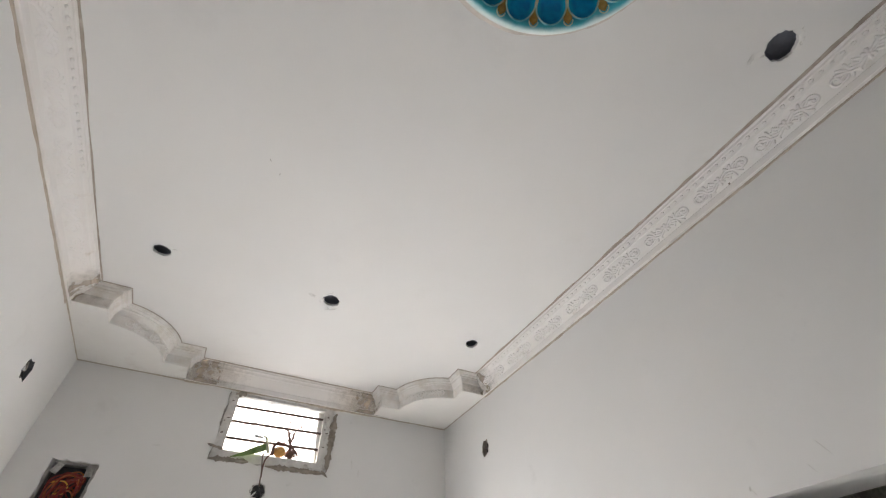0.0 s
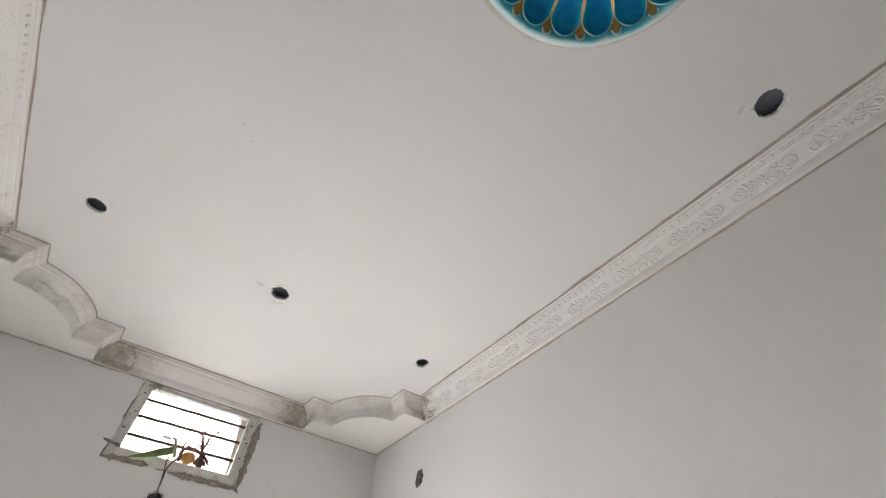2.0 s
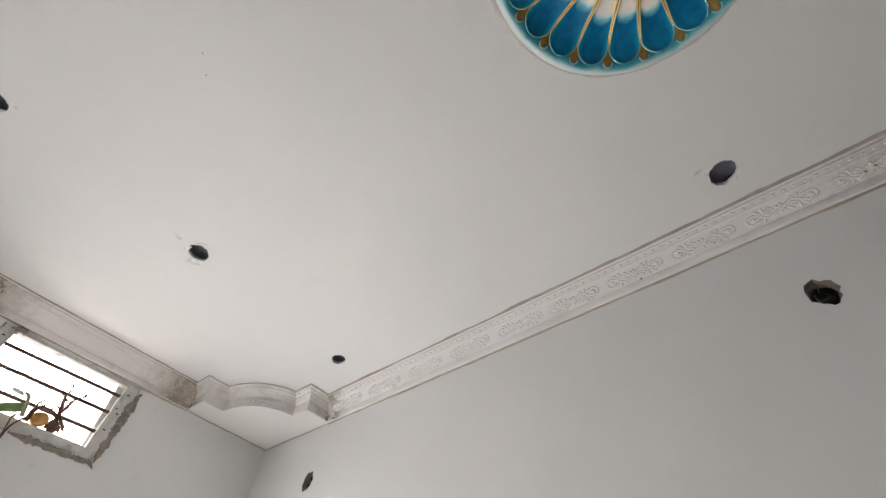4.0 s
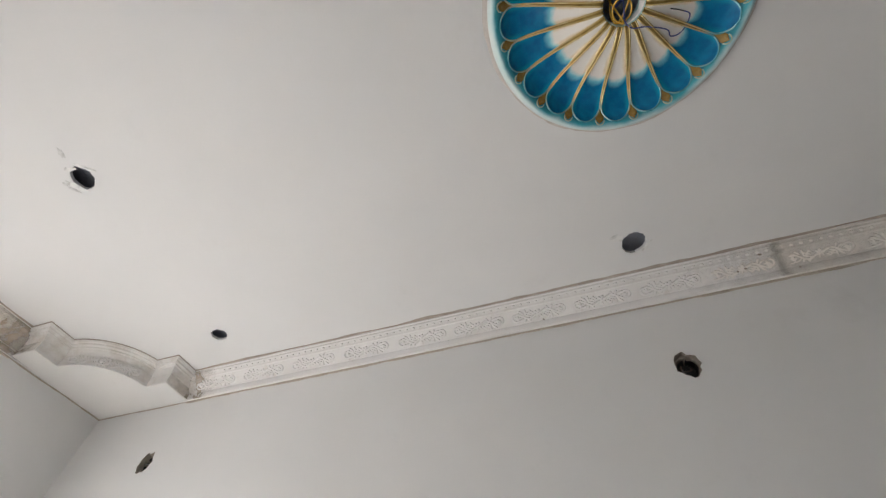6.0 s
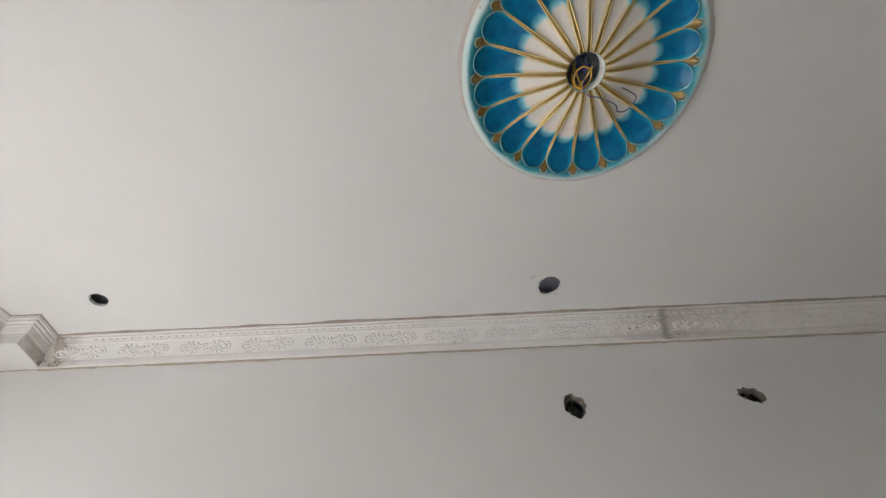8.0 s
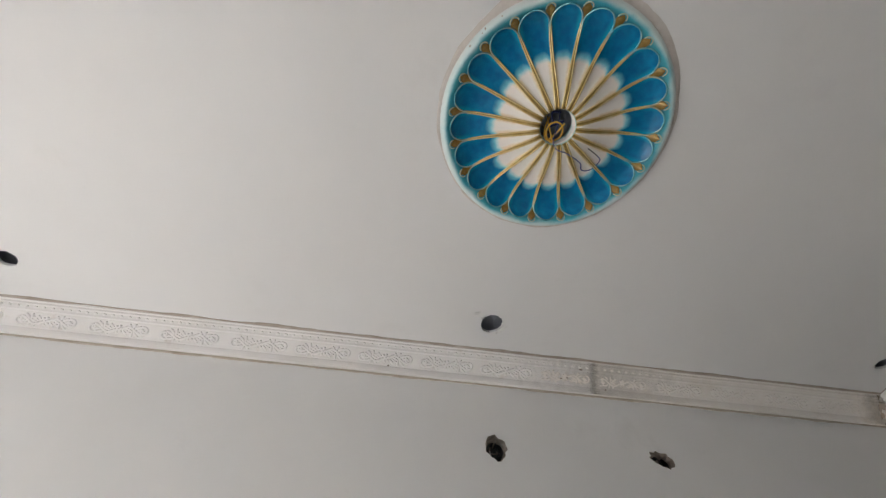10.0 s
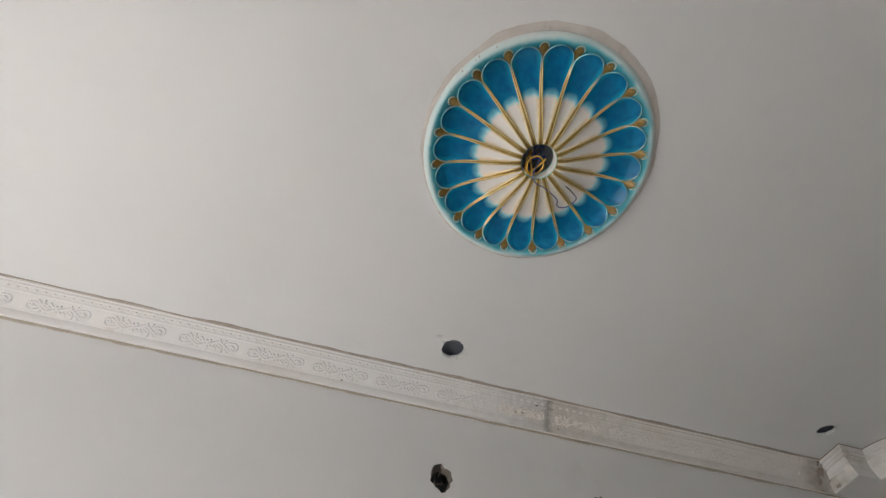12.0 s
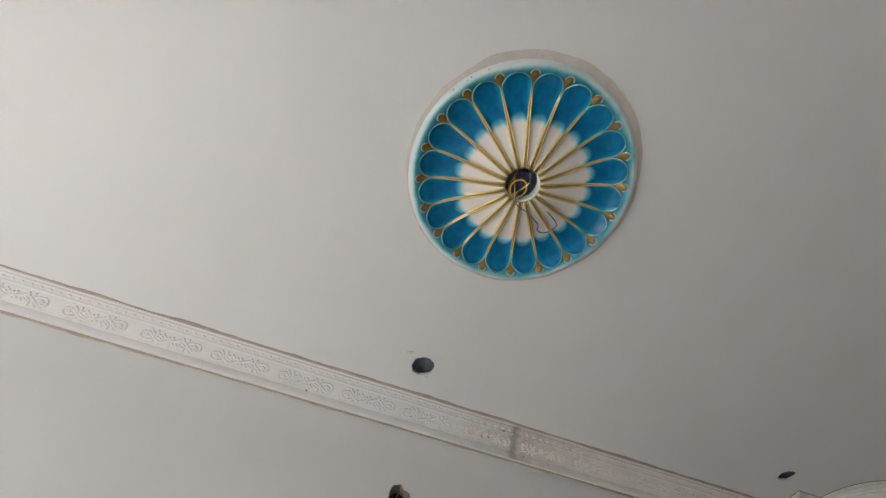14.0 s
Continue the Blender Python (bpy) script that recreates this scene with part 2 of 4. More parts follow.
def rose_material():
    """White plaster with turquoise overspray in rings round the petals and the hole."""
    mat, nt, b = material("rose_paint", 0.5)
    tc = nt.nodes.new("ShaderNodeTexCoord")
    flat = nt.nodes.new("ShaderNodeVectorMath")
    flat.operation = "MULTIPLY"
    flat.inputs[1].default_value = (1, 1, 0)
    nt.links.new(tc.outputs["Object"], flat.inputs[0])
    length = nt.nodes.new("ShaderNodeVectorMath")
    length.operation = "LENGTH"
    nt.links.new(flat.outputs[0], length.inputs[0])
    add = nt.nodes.new("ShaderNodeMath")
    add.operation = "MULTIPLY_ADD"
    nt.links.new(noised(nt, 9, 0.2, 0.8), add.inputs[0])
    add.inputs[1].default_value = 0.022
    nt.links.new(length.outputs["Value"], add.inputs[2])
    ramp = nt.nodes.new("ShaderNodeValToRGB")
    el = ramp.color_ramp.elements
    el[0].position, el[0].color = 0.07, (0.42, 0.66, 0.67, 1)
    el[1].position, el[1].color = 0.095, (0.56, 0.42, 0.20, 1)
    for p, c in ((0.20, (0.48, 0.33, 0.13, 1)), (0.290, (0.30, 0.24, 0.11, 1)), (0.346, (0.006, 0.22, 0.34, 1)), (0.360, (0.06, 0.45, 0.55, 1)),
                 (0.373, (0.62, 0.77, 0.77, 1)), (0.40, (0.80, 0.785, 0.76, 1))):
        e = el.new(p)
        e.color = c
    nt.links.new(add.outputs[0], ramp.inputs[0])
    nt.links.new(ramp.outputs[0], b.inputs["Base Color"])
    bumped(nt, b, noised(nt, 110, 0.3, 0.7), 0.2, 0.001)
    return mat


M_PETAL, M_ROSE = petal_material(), rose_material()


# ---- mesh helpers ----
def finish(bm, name, mat, smooth=False):
    bmesh.ops.recalc_face_normals(bm, faces=bm.faces[:])
    me = bpy.data.meshes.new(name)
    bm.to_mesh(me)
    bm.free()
    me.materials.append(mat)
    if smooth:
        for p in me.polygons:
            p.use_smooth = True
    return me


def part(name, bm, mat, parent=None, label="", smooth=False):
    ob = new(name, finish(bm, name, mat, smooth) if isinstance(bm, bmesh.types.BMesh) else bm)
    if parent:
        ob.parent = parent
    return tagged(ob, label)


def thing(name, at, label, category, group="", kind=""):
    ob = new(name)
    ob.empty_display_size = 0.05
    ob.matrix_world = at if isinstance(at, Matrix) else Matrix.Translation(at)
    bpy.context.view_layer.update()
    return tagged(ob, label, category, group, kind)


def axes(o, u, v, w):
    m = Matrix.Identity(4)
    for i, c in enumerate((u, v, w, o)):
        for j in range(3):
            m[j][i] = c[j]
    return m


EAST = axes((XE, 0, 0), (0, 1, 0), (0, 0, 1), (1, 0, 0))
NORTH = axes((0, YN, 0), (1, 0, 0), (0, 0, 1), (0, 1, 0))
WEST = axes((XW, 0, 0), (0, 1, 0), (0, 0, 1), (-1, 0, 0))
SOUTH = axes((0, YS, 0), (1, 0, 0), (0, 0, 1), (0, -1, 0))
ABOVE = axes((0, 0, H), (1, 0, 0), (0, 1, 0), (0, 0, 1))


def sheet(outer, holes, m, near, far):
    """A board with holes through it, in the plane of m, from depth near to depth far."""
    bm = bmesh.new()
    loops = []
    for w in (near, far):
        edges = []
        for loop in (outer, *holes):
            vs = [bm.verts.new(m @ Vector((u, v, w))) for u, v in loop]
            edges += [bm.edges.new((vs[i], vs[i - 1])) for i in range(len(vs))]
            loops.append(vs)
        bmesh.ops.triangle_fill(bm, use_beauty=True, use_dissolve=False, edges=edges)
    n = len(loops) // 2
    for a, c in zip(loops[:n], loops[n:]):
        for i in range(len(a)):
            bm.faces.new((a[i - 1], a[i], c[i], c[i - 1]))
    return bm


def rect(u0, v0, u1, v1):
    return [(u0, v0), (u1, v0), (u1, v1), (u0, v1)]


def ragged(u, v, ru, rv, n, rough, seed, turn=0.0):
    """A broken, roughly oval outline."""
    rng = random.Random(seed)
    out = []
    for i in range(n):
        a = 2 * math.pi * i / n
        k = 1 + rough * (rng.random() - 0.5) * 2 + rough * 0.8 * math.sin(2 * a + seed) * 0.5
        x, y = ru * k * math.cos(a), rv * k * math.sin(a)
        out.append((u + x * math.cos(turn) - y * math.sin(turn), v + x * math.sin(turn) + y * math.cos(turn)))
    return out


def ragged_rect(u0, v0, u1, v1, step, rough, seed):
    rng = random.Random(seed)
    corners, out = rect(u0, v0, u1, v1), []
    for i in range(4):
        (a, b), (c, d) = corners[i], corners[(i + 1) % 4]
        n = max(2, int(math.hypot(c - a, d - b) / step))
        for k in range(n):
            t = k / n
            out.append((a + (c - a) * t + rng.uniform(-rough, rough), b + (d - b) * t + rng.uniform(-rough, rough)))
    return out


def tube(bm, pts, radii, segs=6, caps=True):
    """A round rod along points, tapering by radii."""
    pts = [Vector(p) for p in pts]
    if not isinstance(radii, (list, tuple)):
        radii = [radii] * len(pts)
    rings, side = [], None
    for i, p in enumerate(pts):
        d = (pts[min(i + 1, len(pts) - 1)] - pts[max(i - 1, 0)]).normalized()
        if side is None:
            side = d.orthogonal().normalized()
        side = (side - d * side.dot(d)).normalized()
        up = d.cross(side)
        rings.append([bm.verts.new(p + (side * math.cos(2 * math.pi * k / segs) + up * math.sin(2 * math.pi * k / segs)) * radii[i]) for k in range(segs)])
    for a, c in zip(rings, rings[1:]):
        for k in range(segs):
            bm.faces.new((a[k - 1], a[k], c[k], c[k - 1]))
    if caps:
        bm.faces.new(rings[0]), bm.faces.new(rings[-1])
    return bm


def curve(points, n=8):
    """A smooth line through the points."""
    p = [Vector(q) for q in points]
    p = [p[0] * 2 - p[1]] + p + [p[-1] * 2 - p[-2]]
    out = []
    for i in range(1, len(p) - 2):
        for k in range(n):
            t = k / n
            a, b, c, d = p[i - 1:i + 3]
            out.append(0.5 * (2 * b + (c - a) * t + (2 * a - 5 * b + 4 * c - d) * t * t + (3 * b - a - 3 * c + d) * t ** 3))
    return out + [p[-2]]


def lump(bm, m, rings=5, segs=8, rough=0.0, seed=0):
    """A rounded lump: a sphere in the space of m, its skin pushed about."""
    rng = random.Random(seed)
    top, low, rows = None, None, []
    top = bm.verts.new(m @ Vector((0, 0, 1)))
    for i in range(1, rings):
        a = math.pi * i / rings
        rows.append([])
        for k in range(segs):
            b = 2 * math.pi * k / segs
            s = 1 + rng.uniform(-rough, rough)
            rows[-1].append(bm.verts.new(m @ Vector((math.sin(a) * math.cos(b) * s, math.sin(a) * math.sin(b) * s, math.cos(a) * s))))
    low = bm.verts.new(m @ Vector((0, 0, -1)))
    for k in range(segs):
        bm.faces.new((top, rows[0][k - 1], rows[0][k]))
        bm.faces.new((low, rows[-1][k], rows[-1][k - 1]))
        for a, c in zip(rows, rows[1:]):
            bm.faces.new((a[k - 1], c[k - 1], c[k], a[k]))
    return bm


def strip(bm, m, u0, u1, v, width, seed, proud, step=0.02, wander=0.25):
    """A smeared line of filler along u, of uneven width, lying proud of the plane of m."""
    n = max(3, int((u1 - u0) / step))
    prev = None
    for i in range(n + 1):
        u = u0 + (u1 - u0) * i / n
        k = noise.noise(Vector((u * 4.0, seed * 7.3, 0))) + 0.6 * noise.noise(Vector((u * 19.0, seed * 3.1, 5)))
        c = noise.noise(Vector((u * 6.0, seed * 2.7, 9)))
        half = width * max(0.25, 0.5 + 0.42 * k)
        mid = v + width * wander * c
        ring = [bm.verts.new(m @ Vector(q)) for q in ((u, mid - half, 0.001), (u, mid - half * 0.6, -proud), (u, mid + half * 0.6, -proud), (u, mid + half, 0.001))]
        if prev:
            for j in range(3):
                bm.faces.new((prev[j], prev[j + 1], ring[j + 1], ring[j]))
        prev = ring
    return bm


# ---- floor, ground, slab ----
bm = sheet(rect(XW - 1.6, YS - 0.3, XE + 1.7, YN + 0.3), [], axes((0, 0, 0), (1, 0, 0), (0, 1, 0), (0, 0, -1)), 0.0, 0.15)
tagged(part("floor", bm, M_FLOOR), "bare grey cement floor of the unfinished room", "floor", kind="structure")
bm = sheet(rect(-400, -400, 400, 400), [], axes((0, 0, -0.16), (1, 0, 0), (0, 1, 0), (0, 0, -1)), 0.0, 0.2)
tagged(part("ground", bm, M_GROUND), "pale dusty ground outside the house", "ground", kind="structure")
bm = sheet(rect(XW - 1.6, YS - 0.3, XE + 1.7, YN + 0.15), [], ABOVE, 0.050, 0.25)
tagged(part("roof_slab", bm, M_SLAB), "grey concrete roof slab above the false ceiling", "roof slab", kind="structure")

# unseen ring, added to stop sky light leaking in above the false ceiling
bm = sheet(rect(XW - 0.18, YS - 0.18, XE + 0.18, YN + 0.15), [rect(XW - 0.05, YS - 0.05, XE + 0.05, YN + 0.05)], ABOVE, 0.0135, 0.0495)
tagged(part("void_light_seal", bm, M_SLAB), "unseen ring added round the space over the false ceiling to keep sky light out", "wall", kind="structure")
# ---- ceiling, with the cut-outs for lamps ----
ROSE = (0.5635, 0.1778)
SPOTS = [(-0.295, 2.081, 0.040, 0.037, 0.0), (0.516, 2.106, 0.049, 0.042, 0.6), (1.397, 2.149, 0.041, 0.036, 1.2), (1.440, 0.200, 0.046, 0.052, 1.8), (1.401, -1.655, 0.034, 0.044, -0.7)]
holes = [ragged(x, y, a, b, 40, 0.055, 11 + i, turn) for i, (x, y, a, b, turn) in enumerate(SPOTS)]
holes.append(ragged(*ROSE, 0.352, 0.352, 90, 0.006, 31))
bm = sheet(rect(XW - CORE, YS - CORE, XE + CORE, YN + CORE), holes, ABOVE, 0.0, 0.013)
tagged(part("ceiling", bm, M_CEIL), "off-white puttied false ceiling with ragged lamp cut-outs", "ceiling", kind="structure")

# ---- walls: a skin of plaster over a thicker core ----
OUT = PLASTER + CORE
DOOR_E, DOOR_N = rect(0.16, 0.0005, 1.085, 1.995), rect(0.36, 0.0005, 1.32, 2.06)
TOP = H - 0.001


def wall(name, m, u0, u1, skin_holes, core_holes, label, core=M_CHIP, skin=M_WALL):
    base = tagged(part(name, sheet(rect(u0, 0.0, u1, TOP), skin_holes, m, 0.0, PLASTER), skin), label, "wall", kind="structure")
    part("wall_core", sheet(rect(u0 - 0.05, 0.0, u1 + 0.05, TOP), core_holes, m, PLASTER + 0.001, OUT), core, base, "rough dark cement core of the wall")
    part("wall_backing", sheet(rect(u0 - 0.05, 0.0, u1 + 0.05, TOP), [h for h in core_holes if len(h) == 4], m, OUT + 0.001, OUT + 0.06), M_DARK, base, "dark back of the wall")
    return base


POINTS_E = [(2.551, 2.623, 0.036, 0.050, 3), (0.168, 2.632, 0.042, 0.050, 5), (-0.510, 2.649, 0.046, 0.036, 8)]
wall("wall_east", EAST, YS, YN, [ragged(u, v, a, b, 20, 0.16, s, 0.35 if s == 8 else 0.0) for u, v, a, b, s in POINTS_E] + [DOOR_E],
     [ragged(u, v, a * 0.9, b * 0.9, 16, 0.1, s + 1, 0.35 if s == 8 else 0.0) for u, v, a, b, s in POINTS_E] + [DOOR_E], "off-white puttied wall with broken-out holes for lamp points")
WIN = (0.247, 2.580, 0.795, 2.904)
PATCH = (0.190, 2.520, 0.862, 2.926)
BOX = (-0.490, 2.17, -0.288, 2.424)
wall("wall_north", NORTH, XW, XE, [ragged_rect(*PATCH, 0.028, 0.006, 4), ragged_rect(*BOX, 0.02, 0.004, 6), ragged(0.497, 2.388, 0.043, 0.047, 18, 0.14, 7), DOOR_N],
     [rect(0.215, WIN[1], 0.850, 3.036), ragged_rect(BOX[0] + 0.012, BOX[1] + 0.012, BOX[2] - 0.012, BOX[3] - 0.012, 0.05, 0.001, 6), ragged(0.497, 2.388, 0.038, 0.042, 16, 0.08, 9), DOOR_N],
     "off-white puttied wall with a chipped window opening", M_CEMENT)
wall("wall_west", WEST, YS, YN, [ragged(2.617, 2.625, 0.045, 0.050, 16, 0.22, 14)], [ragged(2.617, 2.625, 0.038, 0.042, 14, 0.1, 15)],
     "off-white puttied wall with one broken-out hole")
# unseen end wall; its dark cement skin is added to lessen bounced light
wall("wall_south", SOUTH, XW, XE, [], [], "unseen end wall, in dark cement to cut bounced light", M_CHIP, M_CEMENT)

for m, u0, u1, name in ((NORTH, 0.36, 1.32, "lintel"),):
    tagged(part(name, sheet(rect(u0, 2.03, u1, 2.06), [], m, -0.002, OUT + 0.058), M_WALL), "puttied lining over the doorway to the yard", "door lining", kind="structure")
for name, box in (("door_head", (0.16, 1.986, 1.085, 1.995)), ("door_jamb", (0.16, 0.002, 0.185, 1.985)), ("door_jamb", (1.06, 0.002, 1.085, 1.985))):
    tagged(part(name, sheet(rect(*box), [], EAST, -0.002, OUT + 0.058), M_WALL), "puttied lining of the doorway to the next room", "door lining", kind="structure")
# a dim store room behind the doorway of the east wall
bm = sheet(rect(XE + OUT + 0.062, -0.4, XE + 1.5, 1.7), [], axes((0, 0, 2.5), (1, 0, 0), (0, 1, 0), (0, 0, 1)), 0.0, 0.1)
tagged(part("store_ceiling", bm, M_SLAB), "grey concrete ceiling of the dim next room", "ceiling", kind="structure")
for name, m, a, b in (("store_wall_east", axes((XE + 1.5, 0, 0), (0, 1, 0), (0, 0, 1), (1, 0, 0)), -0.4, 1.7),
                      ("store_wall_north", axes((0, 1.7, 0), (1, 0, 0), (0, 0, 1), (0, 1, 0)), XE + OUT + 0.062, XE + 1.6),
                      ("store_wall_south", axes((0, -0.4, 0), (1, 0, 0), (0, 0, 1), (0, -1, 0)), XE + OUT + 0.062, XE + 1.6)):
    tagged(part(name, sheet(rect(a, 0, b, 2.499), [], m, 0.0, 0.1), M_CEMENT), "bare cement wall of the dim next room", "wall", kind="structure")

# ---- cornice ----
PROFILE = [(0.0, ZS), (0.0125, ZS), (0.0150, ZS + 0.002), (0.0170, ZS + 0.012), (0.0186, ZS + 0.0255), (0.0162, ZS + 0.0280), (0.0160, ZS + 0.0305), (0.022, ZS + 0.0385),
           (0.034, ZS + 0.0512), (0.046, ZS + 0.0640), (0.056, ZS + 0.0752), (0.060, ZS + 0.080), (0.066, ZS + 0.082), (0.070, ZS + 0.090), (0.076, ZS + 0.098),
           (0.083, ZS + 0.100), (0.085, ZS + 0.108), (0.091, ZS + 0.110), (0.092, H)]


def run_of_cornice(m, u0, u1, seed):
    """A straight length of moulding on a wall; m has u along the wall, v up and w into the wall."""
    bm = bmesh.new()
    prev, n = None, max(2, int((u1 - u0) / 0.05))
    for i in range(n + 1):
        u = u0 + (u1 - u0) * i / n
        j = 0.0012 * noise.noise(Vector((u * 3, seed, 0)))
        row = [bm.verts.new(m @ Vector((u, z + (j if z < H else 0), -o - j * (o > 0)))) for o, z in PROFILE]
        if prev:
            for k in range(len(row) - 1):
                bm.faces.new((prev[k], prev[k + 1], row[k + 1], row[k]))
        if i in (0, n):
            bm.faces.new(row + [bm.verts.new(m @ Vector((u, H, 0.0)))])
        prev = row
    return bm


def spiral(cx, cy, r0, r1, a0, a1, n=14):
    return [(cx + (r0 + (r1 - r0) * k / n) * math.cos(a0 + (a1 - a0) * k / n), cy + (r0 + (r1 - r0) * k / n) * math.sin(a0 + (a1 - a0) * k / n), 0) for k in range(n + 1)]


def ornament_mesh(depth, seed, mat=M_GYPSUM, wear=0.0):
    """A scrolled spray of leaves, cast as one soft relief: u along, v across, w out of the surface."""
    rng = random.Random(seed)
    nu, nv, du = 176, 40, 0.0015
    grid_u, grid_v = np.meshgrid((np.arange(nu) - (nu - 1) / 2) * du, (np.arange(nv) - (nv - 1) / 2) * du, indexing="ij")
    level = np.zeros((nu, nv))

    def press(x, y, r, h):
        d2 = ((grid_u - x) ** 2 + (grid_v - y) ** 2) / (r * r)
        np.maximum(level, h * np.clip(1 - d2, 0, 1) ** 1.15, out=level)

    def stroke(pts, r0, r1, h0, h1):
        """A rounded cord along the points, its width and height running from the first to the last."""
        for (ax, ay), (bx, by) in zip(pts, pts[1:]):
            i = pts.index((ax, ay)) / max(1, len(pts) - 1)
            for q in (0.0, 0.34, 0.67):
                t = min(1.0, i + q / len(pts))
                press(ax + (bx - ax) * q, ay + (by - ay) * q, r0 + (r1 - r0) * t, h0 + (h1 - h0) * t)

    def lobe(x, y, a, ln, wd, bend, s, k):
        """A curved, swelling finger of an acanthus leaf."""
        for i in range(15):
            t = i / 14
            press(x * s, y * k, 1.22 * wd * (0.50 + 0.60 * math.sin(math.pi * min(1.0, 0.10 + 0.78 * t))), 0.0034 + 0.0026 * t)
            x, y = x + ln / 14 * math.cos(a + bend * t), y + ln / 14 * math.sin(a + bend * t)

    for s in (1, -1):
        k = s                                              # one half is the other turned round
        arm = [(x * s, y * k) for x, y, z in spiral(0.096, 0.001, 0.0185, 0.0065, 2.3, -3.9, 26)]
        stroke(arm, 0.0042, 0.0062, 0.0040, 0.0066)
        press(0.096 * s, 0.0, 0.0060, 0.0060)
        stem = [(p[0] * s, p[1] * k) for p in curve([(0.016, 0.006, 0), (0.034, 0.014, 0), (0.052, 0.009, 0), (0.068, -0.003, 0), (0.084, -0.014, 0)], 6)]
        stroke(stem, 0.0052, 0.0046, 0.0056, 0.0046)
        for x, y, a, ln, wd, bend in ((0.066, 0.000, -0.75, 0.030, 0.0043, 0.5), (0.060, -0.001, -1.15, 0.027, 0.0043, 0.5), (0.053, -0.001, -1.60, 0.024, 0.0041, 0.1),
                                      (0.046, 0.001, -2.10, 0.022, 0.0039, -0.3), (0.064, 0.009, 0.80, 0.022, 0.0041, -0.9), (0.055, 0.011, 1.35, 0.015, 0.0039, -0.5),
                                      (0.044, 0.013, 1.90, 0.012, 0.0036, 0.3), (0.030, -0.002, -0.7, 0.020, 0.0036, 0.4), (0.076, 0.002, 0.25, 0.014, 0.0040, 0.7)):
            lobe(x, y, a, ln * rng.uniform(0.92, 1.08), wd, bend, s, k)
        for x, y, a, ln, wd, bend in ((0.018, 0.004, 0.9, 0.017, 0.0040, -0.8), (0.024, 0.006, 0.35, 0.018, 0.0040, 0.9), (0.018, -0.006, -0.5, 0.020, 0.0040, -0.6), (0.034, 0.004, -0.15, 0.018, 0.0038, -0.5)):
            lobe(x, y, a, ln, wd, bend, s, k)
    for i in range(6):
        a = 2 * math.pi * i / 6 + 0.26
        for t in (0.5, 0.75, 1.0):
            press(0.0135 * t * math.cos(a), 0.0135 * t * math.sin(a), 0.0068, 0.0044 + 0.0016 * t)
    press(0, 0, 0.0066, 0.0078)
    # paint and filler round the edges off
    for _ in range(1 + int(3 * wear)):
        pad = np.pad(level, 1)
        level = 0.5 * level + 0.125 * (pad[2:, 1:-1] + pad[:-2, 1:-1] + pad[1:-1, 2:] + pad[1:-1, :-2])
    if wear:
        for i in range(nu):
            for j in range(nv):
                level[i, j] *= max(0.0, min(1.0, 1.0 - wear + 1.6 * wear * noise.noise(Vector((i * 0.045, j * 0.07, seed * 3.7)))))
    bm, made = bmesh.new(), {}

    def corner(i, j):
        if (i, j) not in made:
            h = level[i, j]
            made[i, j] = bm.verts.new((grid_u[i, j], grid_v[i, j], depth * h if h > 0.0002 else -0.0012))
        return made[i, j]

    for i in range(nu - 1):
        for j in range(nv - 1):
            if level[i:i + 2, j:j + 2].max() > 0.0002:
                bm.faces.new((corner(i, j), corner(i + 1, j), corner(i + 1, j + 1), corner(i, j + 1)))
    return finish(bm, "ornament", mat, True)


ORNAMENT, WORN, FAINT = ornament_mesh(1.14, 1), ornament_mesh(1.2, 2, M_SMEARED, 0.5), ornament_mesh(0.6, 3, M_GYPSUM, 0.4)
CAST = ornament_mesh(1.0, 4, M_SOILED, 0.5)
SLOPE = Vector((0.0465, 0.050)).normalized()            # of the cove: out from the wall, up


def on_cove(m, u, lift=0.0, turn=1):
    """The pose of a cast piece on the cove of a straight run."""
    r = m.to_3x3()
    along, up, inward = r.col[0], r.col[1], r.col[2]
    v = up * SLOPE.y - inward * SLOPE.x
    n = -inward * SLOPE.y - up * SLOPE.x
    o = m @ Vector((u, ZS + 0.0550, -0.0375)) + n * lift
    return axes(o, along * turn, v, along.cross(v) * turn) if (along.cross(v)).dot(n) * turn > 0 else axes(o, along * -turn, v, n)


def bead_row(m, u0, u1, gap, seed):
    bm = bmesh.new()
    r = m.to_3x3()
    rng = random.Random(seed)
    n = int((u1 - u0) / gap)
    for i in range(n):
        s = 0.0064 * (1 + rng.uniform(-0.15, 0.12))
        o = m @ Vector((u0 + gap * (i + 0.5), ZS + 0.0925, -0.0745))
        v = r.col[1] * SLOPE.y - r.col[2] * SLOPE.x
        out = -r.col[2] * SLOPE.y - r.col[1] * SLOPE.x
        lump(bm, axes(o, r.col[0] * s * 1.25, v * s * 0.95, out * s * 0.65), 6, 8, 0.05, i)
    return bm


